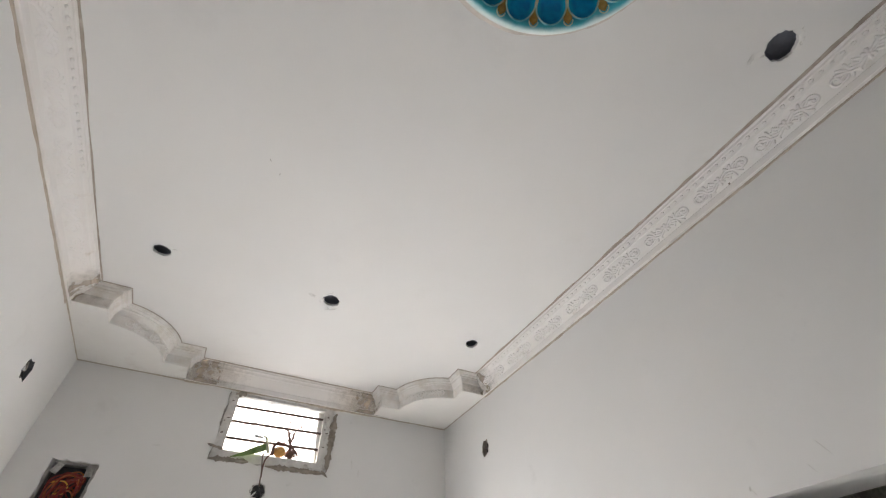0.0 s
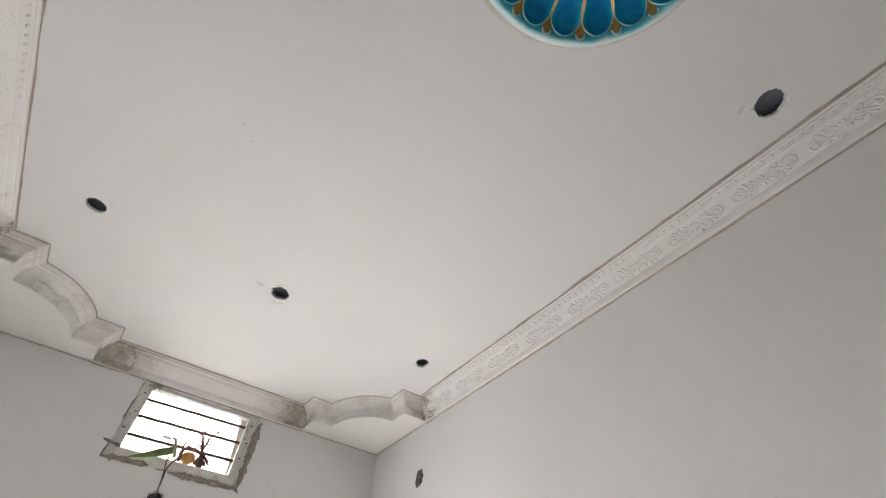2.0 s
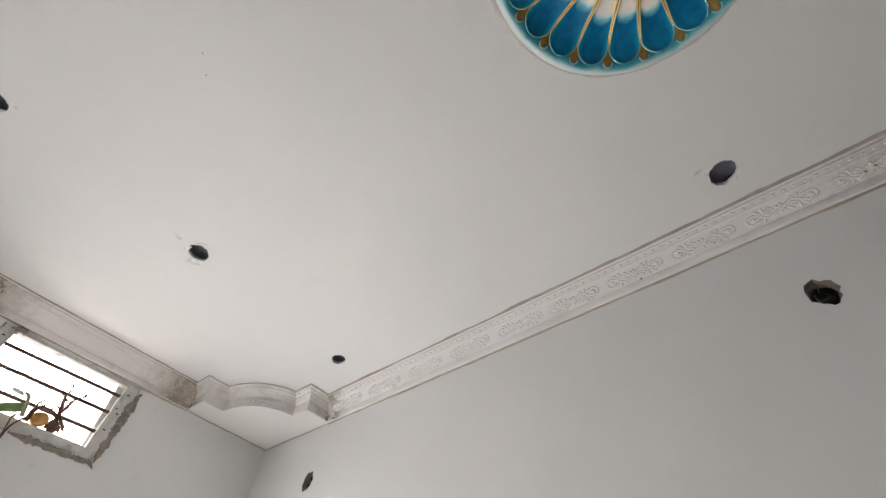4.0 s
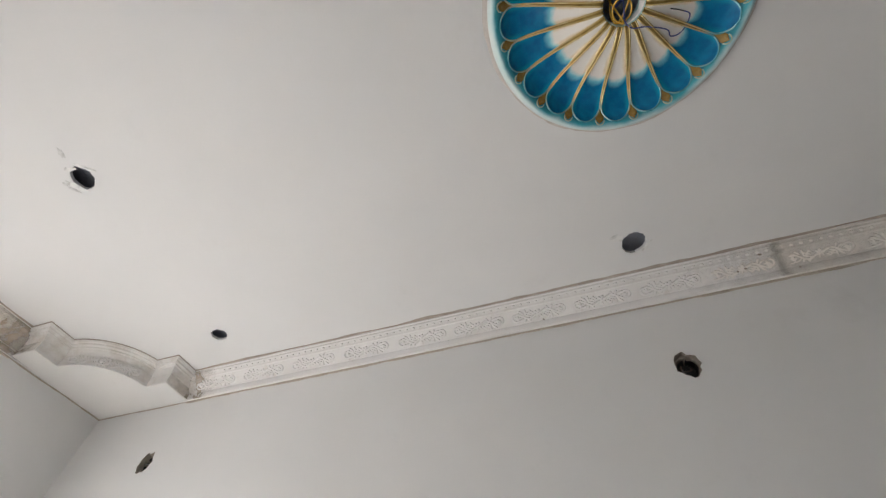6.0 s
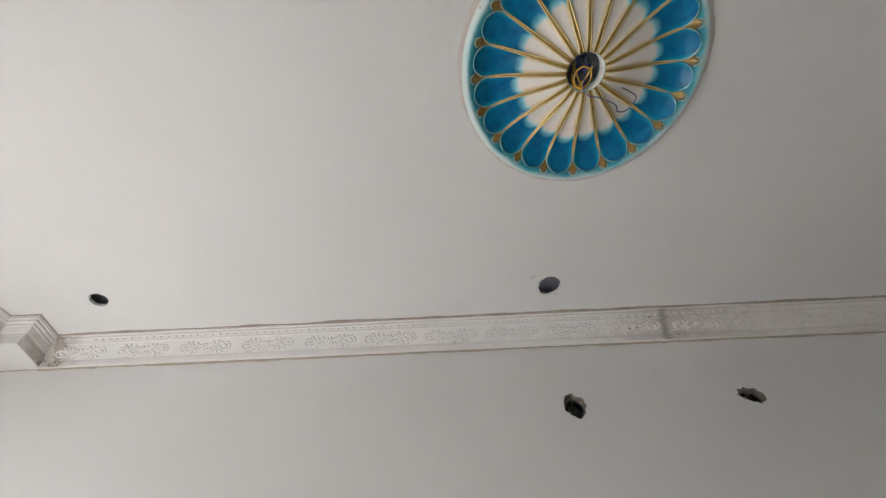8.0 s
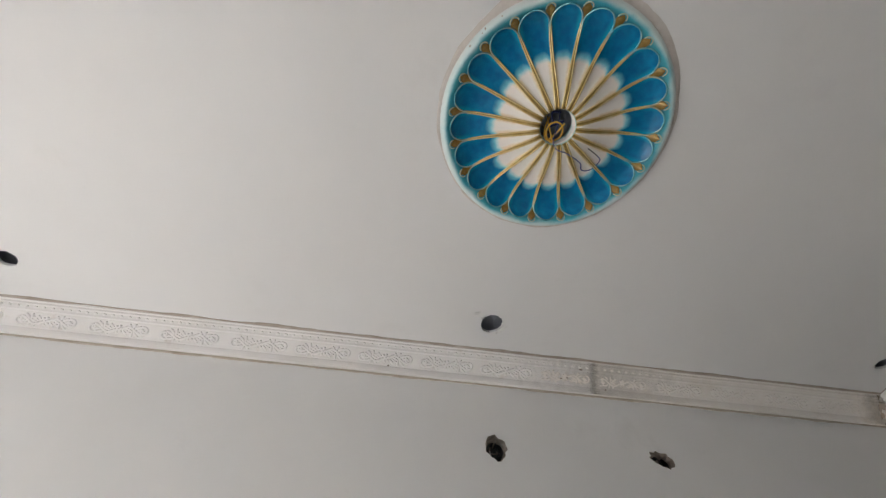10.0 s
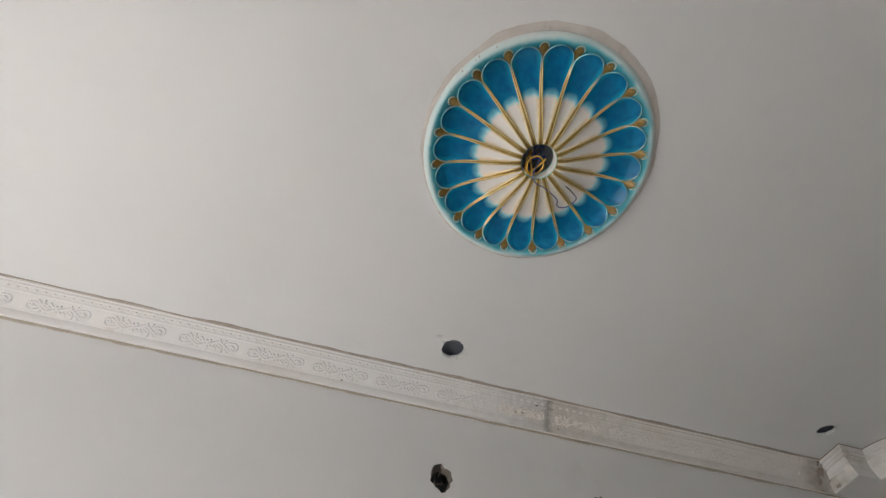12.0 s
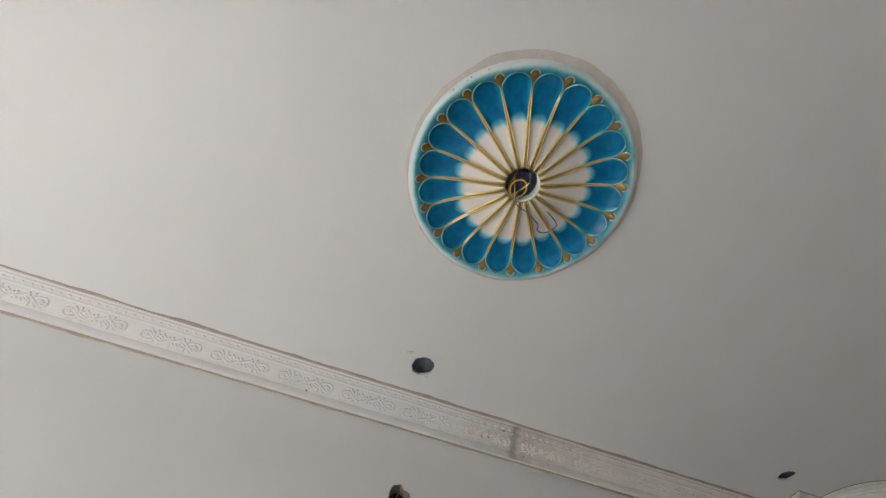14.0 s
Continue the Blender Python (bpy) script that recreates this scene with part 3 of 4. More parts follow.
def cornice(m, u0, u1, seed, label, ornaments=(), beads=None, dirt=M_GYPSUM, ceiling_line=0.017, wall_line=0.016):
    base = thing("cornice", m @ Vector(((u0 + u1) / 2, ZS, 0)), label, "cornice", "cornices round the ceiling", "structure")
    inv = base.matrix_world.inverted()

    def local(bm):
        bm.transform(inv)
        return bm

    part("moulding", local(run_of_cornice(m, u0, u1, seed)), dirt, base)
    lid = axes(m @ Vector((0, H, 0)), m.to_3x3().col[0], -m.to_3x3().col[2], m.to_3x3().col[1])
    part("filler_line", local(strip(bmesh.new(), lid, u0, u1, 0.092 + ceiling_line * 0.25, ceiling_line, seed, 0.002)), M_FILLER, base, "uneven taupe filler along the ceiling")
    part("filler_line", local(strip(bmesh.new(), m, u0, u1, ZS - wall_line * 0.2, wall_line, seed + 3, 0.0025)), M_SEAM, base, "uneven brownish filler along the wall")
    for u, mesh in ornaments:
        ob = part("ornament", mesh, None, base)
        ob.matrix_basis = inv @ on_cove(m, u) @ Matrix.Diagonal((1.04, 1, 1, 1))
    if beads:
        tagged(part("bead_row", local(bead_row(m, *beads, 0.034, seed)), dirt, base, smooth=True), kind="stuff")
    return base


PITCH = 0.272
east = [(0.092 + PITCH * k + 0.0145 * max(0, k - 4), ORNAMENT if k > -1 else WORN) for k in range(-6, 9)]
cornice(EAST, -0.310, 2.503, 1, "white gypsum cornice with cast leaf scrolls and beads", east[5:], (-0.30, 2.30))
cornice(EAST, -1.836, -0.3105, 6, "gypsum cornice with smeared leaf scrolls, beige with filler", east[:5], (-0.66, -0.335), M_SMEARED)
west = [(2.20 - PITCH * k, FAINT) for k in range(15)]
cornice(WEST, -1.836, 2.503, 2, "white gypsum cornice with worn leaf scrolls", west, (-1.70, 1.75), M_GYPSUM, 0.010, 0.019)
cornice(NORTH, -0.087, 1.134, 3, "plain gypsum cornice above the window, brown with filler at its ends", (), None, M_GYPSUM)
cornice(SOUTH, -0.087, 1.134, 4, "plain gypsum cornice on the end wall", (), None, M_SOILED)


def joint_daub(m, u, seed, mat, reach, label, proud=0.0011, wander=0.0):
    """Filler worked into a joint of the cornice, thinning out to both sides."""
    base = thing("joint_daub", m @ Vector((u, ZS, 0)), label, "filler", "filler on the cornice joints", "structure")
    bm = bmesh.new()
    cover = bm.verts.layers.float.new("cover")
    prev = None
    for i, (o, z) in enumerate(PROFILE[1:-1]):
        row = []
        for q in range(-6, 7):
            v = bm.verts.new(m @ Vector((u + reach * q / 6 + 0.05 * reach * noise.noise(Vector((i, q, seed))) + wander * noise.noise(Vector((i * 0.6, 3.0, seed))), z - proud, -o - proud)))
            v[cover] = 1 - abs(q) / 6
            row.append(v)
        if prev:
            for k in range(12):
                bm.faces.new((prev[k], prev[k + 1], row[k + 1], row[k]))
        prev = row
    bm.transform(base.matrix_world.inverted())
    part("daub", bm, mat, base)


BROWN = "brown filler daubed thinly over a joint of the cornice"
for m, u, seed in ((EAST, 2.435, 1), (NORTH, 1.065, 2), (NORTH, -0.020, 3), (WEST, 2.425, 4)):
    joint_daub(m, u, seed, M_DAUB, 0.12, BROWN)
for u, seed in ((1.02, 8), (0.04, 9)):
    joint_daub(NORTH, u, seed, M_TAN, 0.24, "tan filler rubbed thinly along the cornice", 0.0009)
joint_daub(EAST, -1.770, 5, M_TAN, 0.12, BROWN)
joint_daub(EAST, -0.36, 6, M_WASH, 0.40, "beige filler rubbed over the joint of two cornice lengths")
joint_daub(EAST, -0.312, 7, M_JOINT, 0.027, "grey cement smeared into the joint of two cornice lengths", 0.0026, 0.016)
for k, (y, z, o) in enumerate(((-0.255, ZS + 0.083, 0.068), (-0.16, ZS + 0.045, 0.040), (-0.19, ZS + 0.050, 0.043), (0.62, ZS + 0.030, 0.0200), (-0.37, ZS + 0.022, 0.0195))):
    bm = lump(bmesh.new(), EAST @ Matrix.Translation((y, z, -o)) @ Matrix.Diagonal(((0.008, 0.005, 0.005, 0.004, 0.004)[k], 0.004, 0.003, 1)), 5, 8, 0.25, k)
    tagged(part("cement_spot", bm, M_CHIP), "small spot of dried cement on the cornice", "spot", "spots on the cornice", "structure")

# ---- stepped, rounded corner pieces ----
CORNER_TOP = [(0.617, 0.0), (0.617, 0.222), (0.482, 0.222)]
for k in range(1, 16):
    a = math.pi / 2 * k / 16
    e = Vector((0.226 + 0.256 * math.cos(a), 0.222 + 0.293 * math.sin(a)))
    t = k / 16
    c = Vector((0.482, 0.222)).lerp(Vector((0.226, 0.515)), t)
    CORNER_TOP.append(tuple(c.lerp(e, 0.76)))
CORNER_TOP += [(0.226, 0.515), (0.226, 0.652), (0.0, 0.652)]
CORNER_PROFILE = [(0.0565, ZS), (0.055, ZS + 0.003), (0.0535, ZS + 0.056), (0.0515, ZS + 0.0595), (0.0480, ZS + 0.0615), (0.0370, ZS + 0.0820), (0.0340, ZS + 0.0840), (0.0290, ZS + 0.0845),
                  (0.0270, ZS + 0.0910), (0.0205, ZS + 0.0930), (0.0150, ZS + 0.0935), (0.0120, ZS + 0.1015), (0.0050, ZS + 0.1030), (0.0030, ZS + 0.1075), (0.0, ZS + 0.1080), (0.0, H)]


def inset(line, d):
    """The line moved d towards the corner of the room."""
    out = []
    n = len(line)
    for i, p in enumerate(line):
        dirs = []
        for a, c in ((i - 1, i), (i, i + 1)):
            if 0 <= a and c < n:
                q = Vector(line[c]) - Vector(line[a])
                dirs.append(Vector((-q.y, q.x)).normalized())
        if len(dirs) == 1:
            off = dirs[0]
        else:
            s = dirs[0] + dirs[1]
            off = s * (1 / max(0.35, 1 + dirs[0].dot(dirs[1])))
        out.append((p[0] + off.x * d, p[1] + off.y * d))
    return out


def corner_piece(x, y, sx, sy, seed):
    base = thing("corner_piece", (x, y, ZS), "white gypsum corner piece with stepped shoulders and a rounded front, soiled at the joints", "ceiling corner",
                 "corner pieces of the ceiling", "structure")

    def at(p, z):
        return Vector((sx * p[0], sy * p[1], z - ZS))

    bm = bmesh.new()
    prev = None
    for o, z in CORNER_PROFILE:
        row = [bm.verts.new(at(p, z)) for p in inset(CORNER_TOP, o)]
        if prev:
            for k in range(len(row) - 1):
                bm.faces.new((prev[k], prev[k + 1], row[k + 1], row[k]))
        prev = row
    part("moulding", bm, M_SOILED, base, "moulded edge with brown dust")
    low = inset(CORNER_TOP, 0.054)
    bm = bmesh.new()
    rim = [at((0, 0), ZS + 0.002)] + [at(p, ZS + 0.002) for p in low]
    face = [bm.verts.new(p) for p in rim]
    back = [bm.verts.new(p + Vector((0, 0, 0.01))) for p in rim]
    for ring in (face, back):
        bmesh.ops.triangle_fill(bm, use_beauty=True, edges=[bm.edges.new((ring[i], ring[i - 1])) for i in range(len(ring))])
    for i in range(len(face)):
        bm.faces.new((face[i - 1], face[i], back[i], back[i - 1]))
    part("soffit", bm, M_SOFFIT, base, "smooth white underside")
    # filler along the ceiling and along the two walls
    bm = bmesh.new()
    prev = None
    a, c = inset(CORNER_TOP, 0.004), inset(CORNER_TOP, -0.006)
    for p, q in zip(a, c):
        row = [bm.verts.new(at(p, H - 0.004)), bm.verts.new(at(q, H - 0.0015))]
        if prev:
            bm.faces.new((prev[0], prev[1], row[1], row[0]))
        prev = row
    part("filler_line", bm, M_FILLER, base, "uneven taupe filler along the ceiling")
    for flat, length in ((axes((0, 0, 0), (sx, 0, 0), (0, 0, 1), (0, -sy, 0)), 0.60), (axes((0, 0, 0), (0, sy, 0), (0, 0, 1), (-sx, 0, 0)), 0.63)):
        part("filler_line", strip(bmesh.new(), flat, 0.0, length, -0.002, 0.0085, seed + sx * 2, 0.0025), M_SEAM, base, "uneven brownish filler along the wall")
    # brown dust and filler on the end faces, thickest against the walls
    for along_wall in (False, True):
        bm = bmesh.new()
        cover = bm.verts.layers.float.new("cover")
        prev = None
        for q in range(13):
            t = q / 12
            row = []
            for z in (0.003, 0.020, 0.037, 0.0545):
                back = 0.0535 + 0.0015 * (0.056 - z) / 0.056 - 0.0012
                p = (0.165 * t, 0.652 - back) if along_wall else (0.617 - back, 0.163 * t)
                v = bm.verts.new(at(p, ZS + z))
                v[cover] = max(0.0, 1.05 - 0.95 * t + 0.5 * noise.noise(Vector((t * 4, z * 40, seed * 2 + along_wall))))
                row.append(v)
            if prev:
                for k in range(3):
                    bm.faces.new((prev[k], prev[k + 1], row[k + 1], row[k]))
            prev = row
        part("stain", bm, M_TAN, base, "brown filler rubbed over the face")
    for k, (i, lift) in enumerate(((6, 0.0), (12, 0.0))):
        p, q = Vector(CORNER_TOP[i]), Vector(CORNER_TOP[i + 1])
        d = (q - p).normalized()
        nrm = Vector((d.y, -d.x))
        o = at(p + d * 0.012 - nrm * 0.0525, ZS + 0.029)
        along = Vector((sx * d.x, sy * d.y, 0))
        n = Vector((sx * nrm.x, sy * nrm.y, -0.06)).normalized()
        up = n.cross(along).normalized()
        ob = part("ornament", CAST, None, base)
        ob.matrix_basis = axes(o, along * 0.86, up * 0.95, n)
    return base


corner_piece(XE, YN, -1, -1, 1)
corner_piece(XW, YN, 1, -1, 2)
corner_piece(XE, YS, -1, 1, 3)
corner_piece(XW, YS, 1, 1, 4)

# ---- ceiling rose ----
rose = thing("ceiling_rose", (*ROSE, H), "round plaster ceiling rose with turquoise petals and gold ribs", "ceiling rose")
ROSE_PROFILE = [(0.055, 0.012), (0.055, -0.027), (0.057, -0.0318), (0.075, -0.0325), (0.10, -0.0272), (0.13, -0.0175), (0.165, -0.0055), (0.20, 0.0060), (0.235, 0.0145), (0.265, 0.0175),
                (0.290, 0.0155), (0.310, 0.0095), (0.327, 0.0000), (0.341, -0.0110), (0.350, -0.0180), (0.356, -0.0210), (0.361, -0.0215), (0.366, -0.018), (0.370, -0.013), (0.374, -0.008),
                (0.3755, -0.004), (0.3775, -0.0005)]
bm = bmesh.new()
prev, SEG = None, 120
for r, z in ROSE_PROFILE:
    row = [bm.verts.new((r * math.cos(2 * math.pi * k / SEG), r * math.sin(2 * math.pi * k / SEG), z)) for k in range(SEG)]
    if prev:
        for k in range(SEG):
            bm.faces.new((prev[k - 1], prev[k], row[k], row[k - 1]))
    prev = row
part("disc", bm, M_ROSE, rose, "white disc with turquoise overspray", smooth=True)


def rose_level(r):
    for (a, za), (b, zb) in zip(ROSE_PROFILE[2:], ROSE_PROFILE[3:]):
        if a <= r <= b:
            return za + (zb - za) * (r - a) / (b - a)
    return -0.017


R_IN, R_END, R_MID = 0.060, 0.342, 0.298


def petal_half(r):
    w = 0.1571 * r - 0.0072 + 0.0165 * r
    if r > R_MID:
        w0 = 0.1736 * R_MID - 0.0072
        w = w0 * math.sqrt(max(0.0, 1 - ((r - R_MID) / (R_END - R_MID)) ** 2))
    return w


def petal_mesh():
    """A scooped petal along x, dished towards the ceiling."""
    bm = bmesh.new()
    rows, n, m = [], 40, 12
    for i in range(n + 1):
        t = i / n
        r = R_IN + (R_END - R_IN) * (1 - (1 - t) ** 1.5)
        w = max(petal_half(r), 0.0008)
        dish = 0.0100 * min(1.0, (r - R_IN) / 0.10) * min(1.0, ((R_END - r) / 0.03) ** 0.5 if r < R_END else 0)
        rows.append([])
        for k in range(m + 1):
            s = -1 + 2 * k / m
            z = rose_level(r) - 0.0065 + dish * (1 - s * s) ** 0.8 * 0.5 - 0.0015 * (1 - abs(s))
            rows[-1].append(bm.verts.new((r, s * w, z)))
    for a, c in zip(rows, rows[1:]):
        for k in range(m):
            bm.faces.new((a[k], a[k + 1], c[k + 1], c[k]))
    return finish(bm, "petal", M_PETAL, True)


def petal_edge_mesh():
    """The raised border of a petal: gold along its sides, pale where it turns round the tip."""
    pts, n = [], 44
    for i in range(n + 1):
        t = i / n
        r = 0.058 + (R_END + 0.0015 - 0.058) * (1 - (1 - t) ** 2)
        side = petal_half(r) if r < R_END else 0.0
        pts.append((r, max(0.0, side + 0.0006 * (1 - t ** 6)), rose_level(min(r, 0.352)) - 0.0088 - 0.0018 * math.sin(math.pi * t)))
    line = pts + [(x, -y, z) for x, y, z in reversed(pts[:-1])]
    k = len(line)
    rad = [0.0023 + 0.0003 * math.sin(math.pi * i / (k - 1)) for i in range(k)]
    return finish(tube(bmesh.new(), line, rad, 8), "petal_edge", M_EDGE, True)


def rib_mesh():
    """The gilded groove between two petals, ending in a rounded wedge under a small arched cap."""
    bm = bmesh.new()
    prev, n = None, 30
    for i in range(n + 1):
        r = 0.058 + (0.3460 - 0.058) * i / n
        gap = max(0.0018, 0.1571 * r - petal_half(min(r, R_END - 0.004)))
        gap = min(gap, 0.0130) * (math.sqrt(max(0.0, 1 - ((r - 0.336) / 0.0101) ** 2)) if r > 0.336 else 1.0) + 0.0002
        z = rose_level(min(r, 0.352))
        swell = max(0.0, min(1.0, (r - 0.285) / 0.03))
        fill = 0.0052 * max(0.0, min(1.0, (0.25 - r) / 0.09))
        row = [bm.verts.new((r, s * gap, z - 0.0040 * s * s - fill * (1 - s * s) - (0.0060 * swell + 0.0006) * (1 - s * s))) for s in (-1, -0.6, -0.25, 0, 0.25, 0.6, 1)]
        if prev:
            for k in range(6):
                bm.faces.new((prev[k], prev[k + 1], row[k + 1], row[k]))
        prev = row
    return finish(bm, "rib", M_GOLD, True)


def cap_mesh():
    pts = [(0.3365 + 0.0125 * math.sin(math.pi * i / 12), 0.0134 * math.cos(math.pi * i / 12), rose_level(0.3365 + 0.0125 * math.sin(math.pi * i / 12)) - 0.0075) for i in range(13)]
    return finish(tube(bmesh.new(), pts, 0.0019, 6), "rib_cap", M_CAP, True)


PETAL, EDGE, RIB, CAP = petal_mesh(), petal_edge_mesh(), rib_mesh(), cap_mesh()
RIB_TURN = math.atan2(0.11, -0.313)                      # one rib's direction
for k in range(20):
    a = RIB_TURN + 2 * math.pi * k / 20
    rib = part("rib", RIB, None, rose)
    rib.matrix_basis = Matrix.Rotation(a, 4, "Z")
    part("rib_cap", CAP, None, rib)
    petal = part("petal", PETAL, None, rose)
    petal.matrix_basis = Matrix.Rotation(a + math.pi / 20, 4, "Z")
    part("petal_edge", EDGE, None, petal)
# smeared filler round the rose, wider on one side
bm = bmesh.new()
prev, first = None, None
for k in range(121):
    a = 2 * math.pi * (k % 120) / 120
    d = Vector((math.cos(a), math.sin(a), 0))
    near = 0.5 + 0.5 * math.cos(a - 3.15)
    w = 0.004 + 0.021 * near ** 2.0 + 0.007 * noise.noise(d * 4) + 0.004 * noise.noise(d * 15)
    row = [bm.verts.new(d * r + Vector((0, 0, z))) for r, z in ((0.371, -0.004), (0.3775 + w * 0.5, -0.003), (0.3775 + max(w, 0.003), -0.0006))]
    if prev:
        for j in range(2):
            bm.faces.new((prev[j], prev[j + 1], row[j + 1], row[j]))
    prev = row
part("filler_ring", bm, M_RING, rose, "smeared brownish filler round the rim")
for k, (a, rad) in enumerate(((2.23, 0.366), (2.31, 0.363), (2.27, 0.370), (2.42, 0.367), (2.10, 0.369))):
    m = Matrix.Translation((rad * math.cos(a), rad * math.sin(a), -0.014)) @ Matrix.Diagonal((0.0035, 0.0028, 0.004, 1))
    part("chip", lump(bmesh.new(), m, 4, 7, 0.25, k), M_SEAM, rose, "tiny brown chip in the rim")
# ragged white lip of the hole
bm = bmesh.new()
prev = None
for k in range(49):
    a = 2 * math.pi * (k % 48) / 48
    d = Vector((math.cos(a), math.sin(a), 0))
    side = max(0.0, math.cos(a + 1.2))
    w = -0.002 + 0.0075 * side + 0.005 * noise.noise(d * 7)
    row = [bm.verts.new(d * r + Vector((0, 0, z))) for r, z in ((0.055 - w, -0.012), (0.055 - w * 0.4, -0.0295), (0.0565, -0.0325))]
    if prev:
        for j in range(2):
            bm.faces.new((prev[j], prev[j + 1], row[j + 1], row[j]))
    prev = row
part("hole_lip", bm, M_SMUDGE, rose, "ragged white plaster lip round the wiring hole")


# ---- wires ----
def wires(name, at, label, lines, category="wires"):
    base = thing(name, at, label, category)
    for mat, rad, pts in lines:
        part("wire", tube(bmesh.new(), curve(pts, 7), rad, 6), mat, base, smooth=True)
    return base


def laid(points, lift):
    """A line that lies on the face of the rose, by x and y from its middle."""
    return [(x, y, rose_level(max(0.058, math.hypot(x, y))) - 0.0085 - lift) for x, y in points]


LOOP = [(0.018 + 0.031 * math.cos(0.6 * k), 0.004 + 0.027 * math.sin(0.6 * k), -0.030 + 0.001 * k) for k in range(12)]
wires("rose_wires", (*ROSE, H), "yellow and blue wires coiled in the hole of the ceiling rose",
      [(M_YELLOW, 0.0027, [(-0.01, 0.02, 0.045), (0.0, 0.022, 0.01)] + LOOP + [(0.030, 0.000, -0.022), (0.006, -0.012, -0.026), (-0.012, -0.022, -0.024)]),
       (M_YELLOW, 0.0025, [(-0.02, 0.01, 0.045), (0.012, 0.030, 0.0), (0.040, 0.030, -0.026), (0.048, 0.014, -0.030), (0.046, -0.004, -0.028)]),
       (M_BLUE, 0.0034, [(-0.03, -0.02, 0.045), (-0.030, 0.014, 0.02), (-0.004, 0.006, 0.004), (-0.012, -0.026, 0.008), (0.012, 0.018, 0.002)]),
       (M_BROWN, 0.0032, [(0.02, 0.03, 0.045), (0.016, 0.036, 0.012), (0.030, 0.016, 0.004), (0.036, 0.034, -0.004)]),
       (M_STEEL, 0.0036, [(-0.035, 0.030, 0.045), (-0.036, 0.026, 0.02), (-0.020, 0.022, 0.006)]),
       (M_BLUE, 0.0018, [(-0.045, -0.008, 0.045), (-0.030, -0.006, 0.0), (0.010, -0.002, -0.024), (0.046, 0.002, -0.036)]
        + laid([(0.069, -0.015), (0.079, -0.054), (0.110, -0.115), (0.134, -0.128), (0.138, -0.153), (0.122, -0.174), (0.094, -0.184), (0.078, -0.165)], 0.002)),
       (M_BLACK, 0.0019, laid([(0.078, -0.165), (0.066, -0.144), (0.056, -0.123)], 0.002))])
for i, (y, z, a, b, s) in enumerate(POINTS_E):
    base = thing("lamp_point", EAST @ Vector((y, z, PLASTER)), "broken-out lamp point in the wall with dark wire ends", "lamp point", "lamp points on the walls")
    for k in range(3):
        rng = random.Random(s * 10 + k)
        pts = [(0.10, rng.uniform(-0.01, 0.01), rng.uniform(-0.01, 0.01))] + [(0.035 - 0.012 * j, rng.uniform(-a, a) * 0.55, rng.uniform(-b, b) * 0.55) for j in range(4)]
        part("wire", tube(bmesh.new(), curve(pts, 6), 0.0022, 6), (M_BLACK, M_BROWN, M_STEEL)[k], base, smooth=True)
    # black lining and plug, added as the deep shade inside the hole
    bm = tube(bmesh.new(), [(0.118, 0, 0), (0.030, 0.0, 0.0), (0.012, 0.0, 0.0)], [0.80, 0.84, 0.84], 14, False)
    bmesh.ops.scale(bm, vec=(1, a, b), verts=bm.verts)
    tilt = Matrix.Rotation(0.35 if s == 8 else 0.0, 4, "X")
    bm.transform(tilt)
    lump(bm, tilt @ Matrix.Translation((0.052, 0, 0)) @ Matrix.Diagonal((0.02, a * 0.8, b * 0.8, 1)), 5, 9, 0.2, s)
    part("hole_shade", bm, M_BLACK, base, "black lining and plug standing in for the shade inside the hole")
    # crumbled plaster round the mouth of the hole
    mouth, bm, prev = ragged(0, 0, a * 0.985, b * 0.985, 20, 0.16, s, 0.35 if s == 8 else 0.0), bmesh.new(), None
    rng = random.Random(s + 50)
    for u, v in mouth + mouth[:1]:
        k = rng.uniform(0.90, 1.0) if (u, v) != mouth[0] else 0.97
        row = [bm.verts.new((w, u * q, v * q)) for w, q in ((-PLASTER - 0.0005, 1.0), (-PLASTER + 0.004, k), (-0.004, k * 0.96), (0.012, 0.86))]
        if prev:
            for j in range(3):
                bm.faces.new((prev[j], prev[j + 1], row[j + 1], row[j]))
        prev = row
    part("broken_edge", bm, M_CHIP, base, "crumbled brown plaster edge")
base = thing("lamp_point", WEST @ Vector((2.617, 2.625, PLASTER)), "broken-out lamp point with white taped wires", "lamp point", "lamp points on the walls")
part("dark_stuffing", lump(bmesh.new(), Matrix.Translation((-0.030, 0, 0)) @ Matrix.Diagonal((0.03, 0.040, 0.044, 1)), 8, 12, 0.12, 2), M_BLACK, base, "dark stuffed hole")
mouth, bm, prev = ragged(0, 0, 0.0445, 0.0495, 16, 0.22, 14), bmesh.new(), None
for u, v in mouth + mouth[:1]:
    row = [bm.verts.new((w, u * q, v * q)) for w, q in ((PLASTER + 0.0005, 1.0), (0.008, 0.96), (-0.010, 0.86))]
    if prev:
        for j in range(2):
            bm.faces.new((prev[j], prev[j + 1], row[j + 1], row[j]))
    prev = row
part("broken_edge", bm, M_DARK, base, "crumbled dark edge")
part("tape", tube(bmesh.new(), curve([(-0.02, 0.034, 0.012), (0.0, 0.016, 0.006), (0.008, -0.012, -0.004), (0.010, -0.032, 0.004)], 5), 0.005, 6), M_WHITE, base, "white insulating tape", smooth=True)
part("wire", tube(bmesh.new(), curve([(-0.08, 0.0, 0.0), (0.0, 0.012, -0.02), (0.012, 0.02, -0.026), (0.006, 0.0, -0.01)], 5), 0.0025, 6), M_BLACK, base, smooth=True)

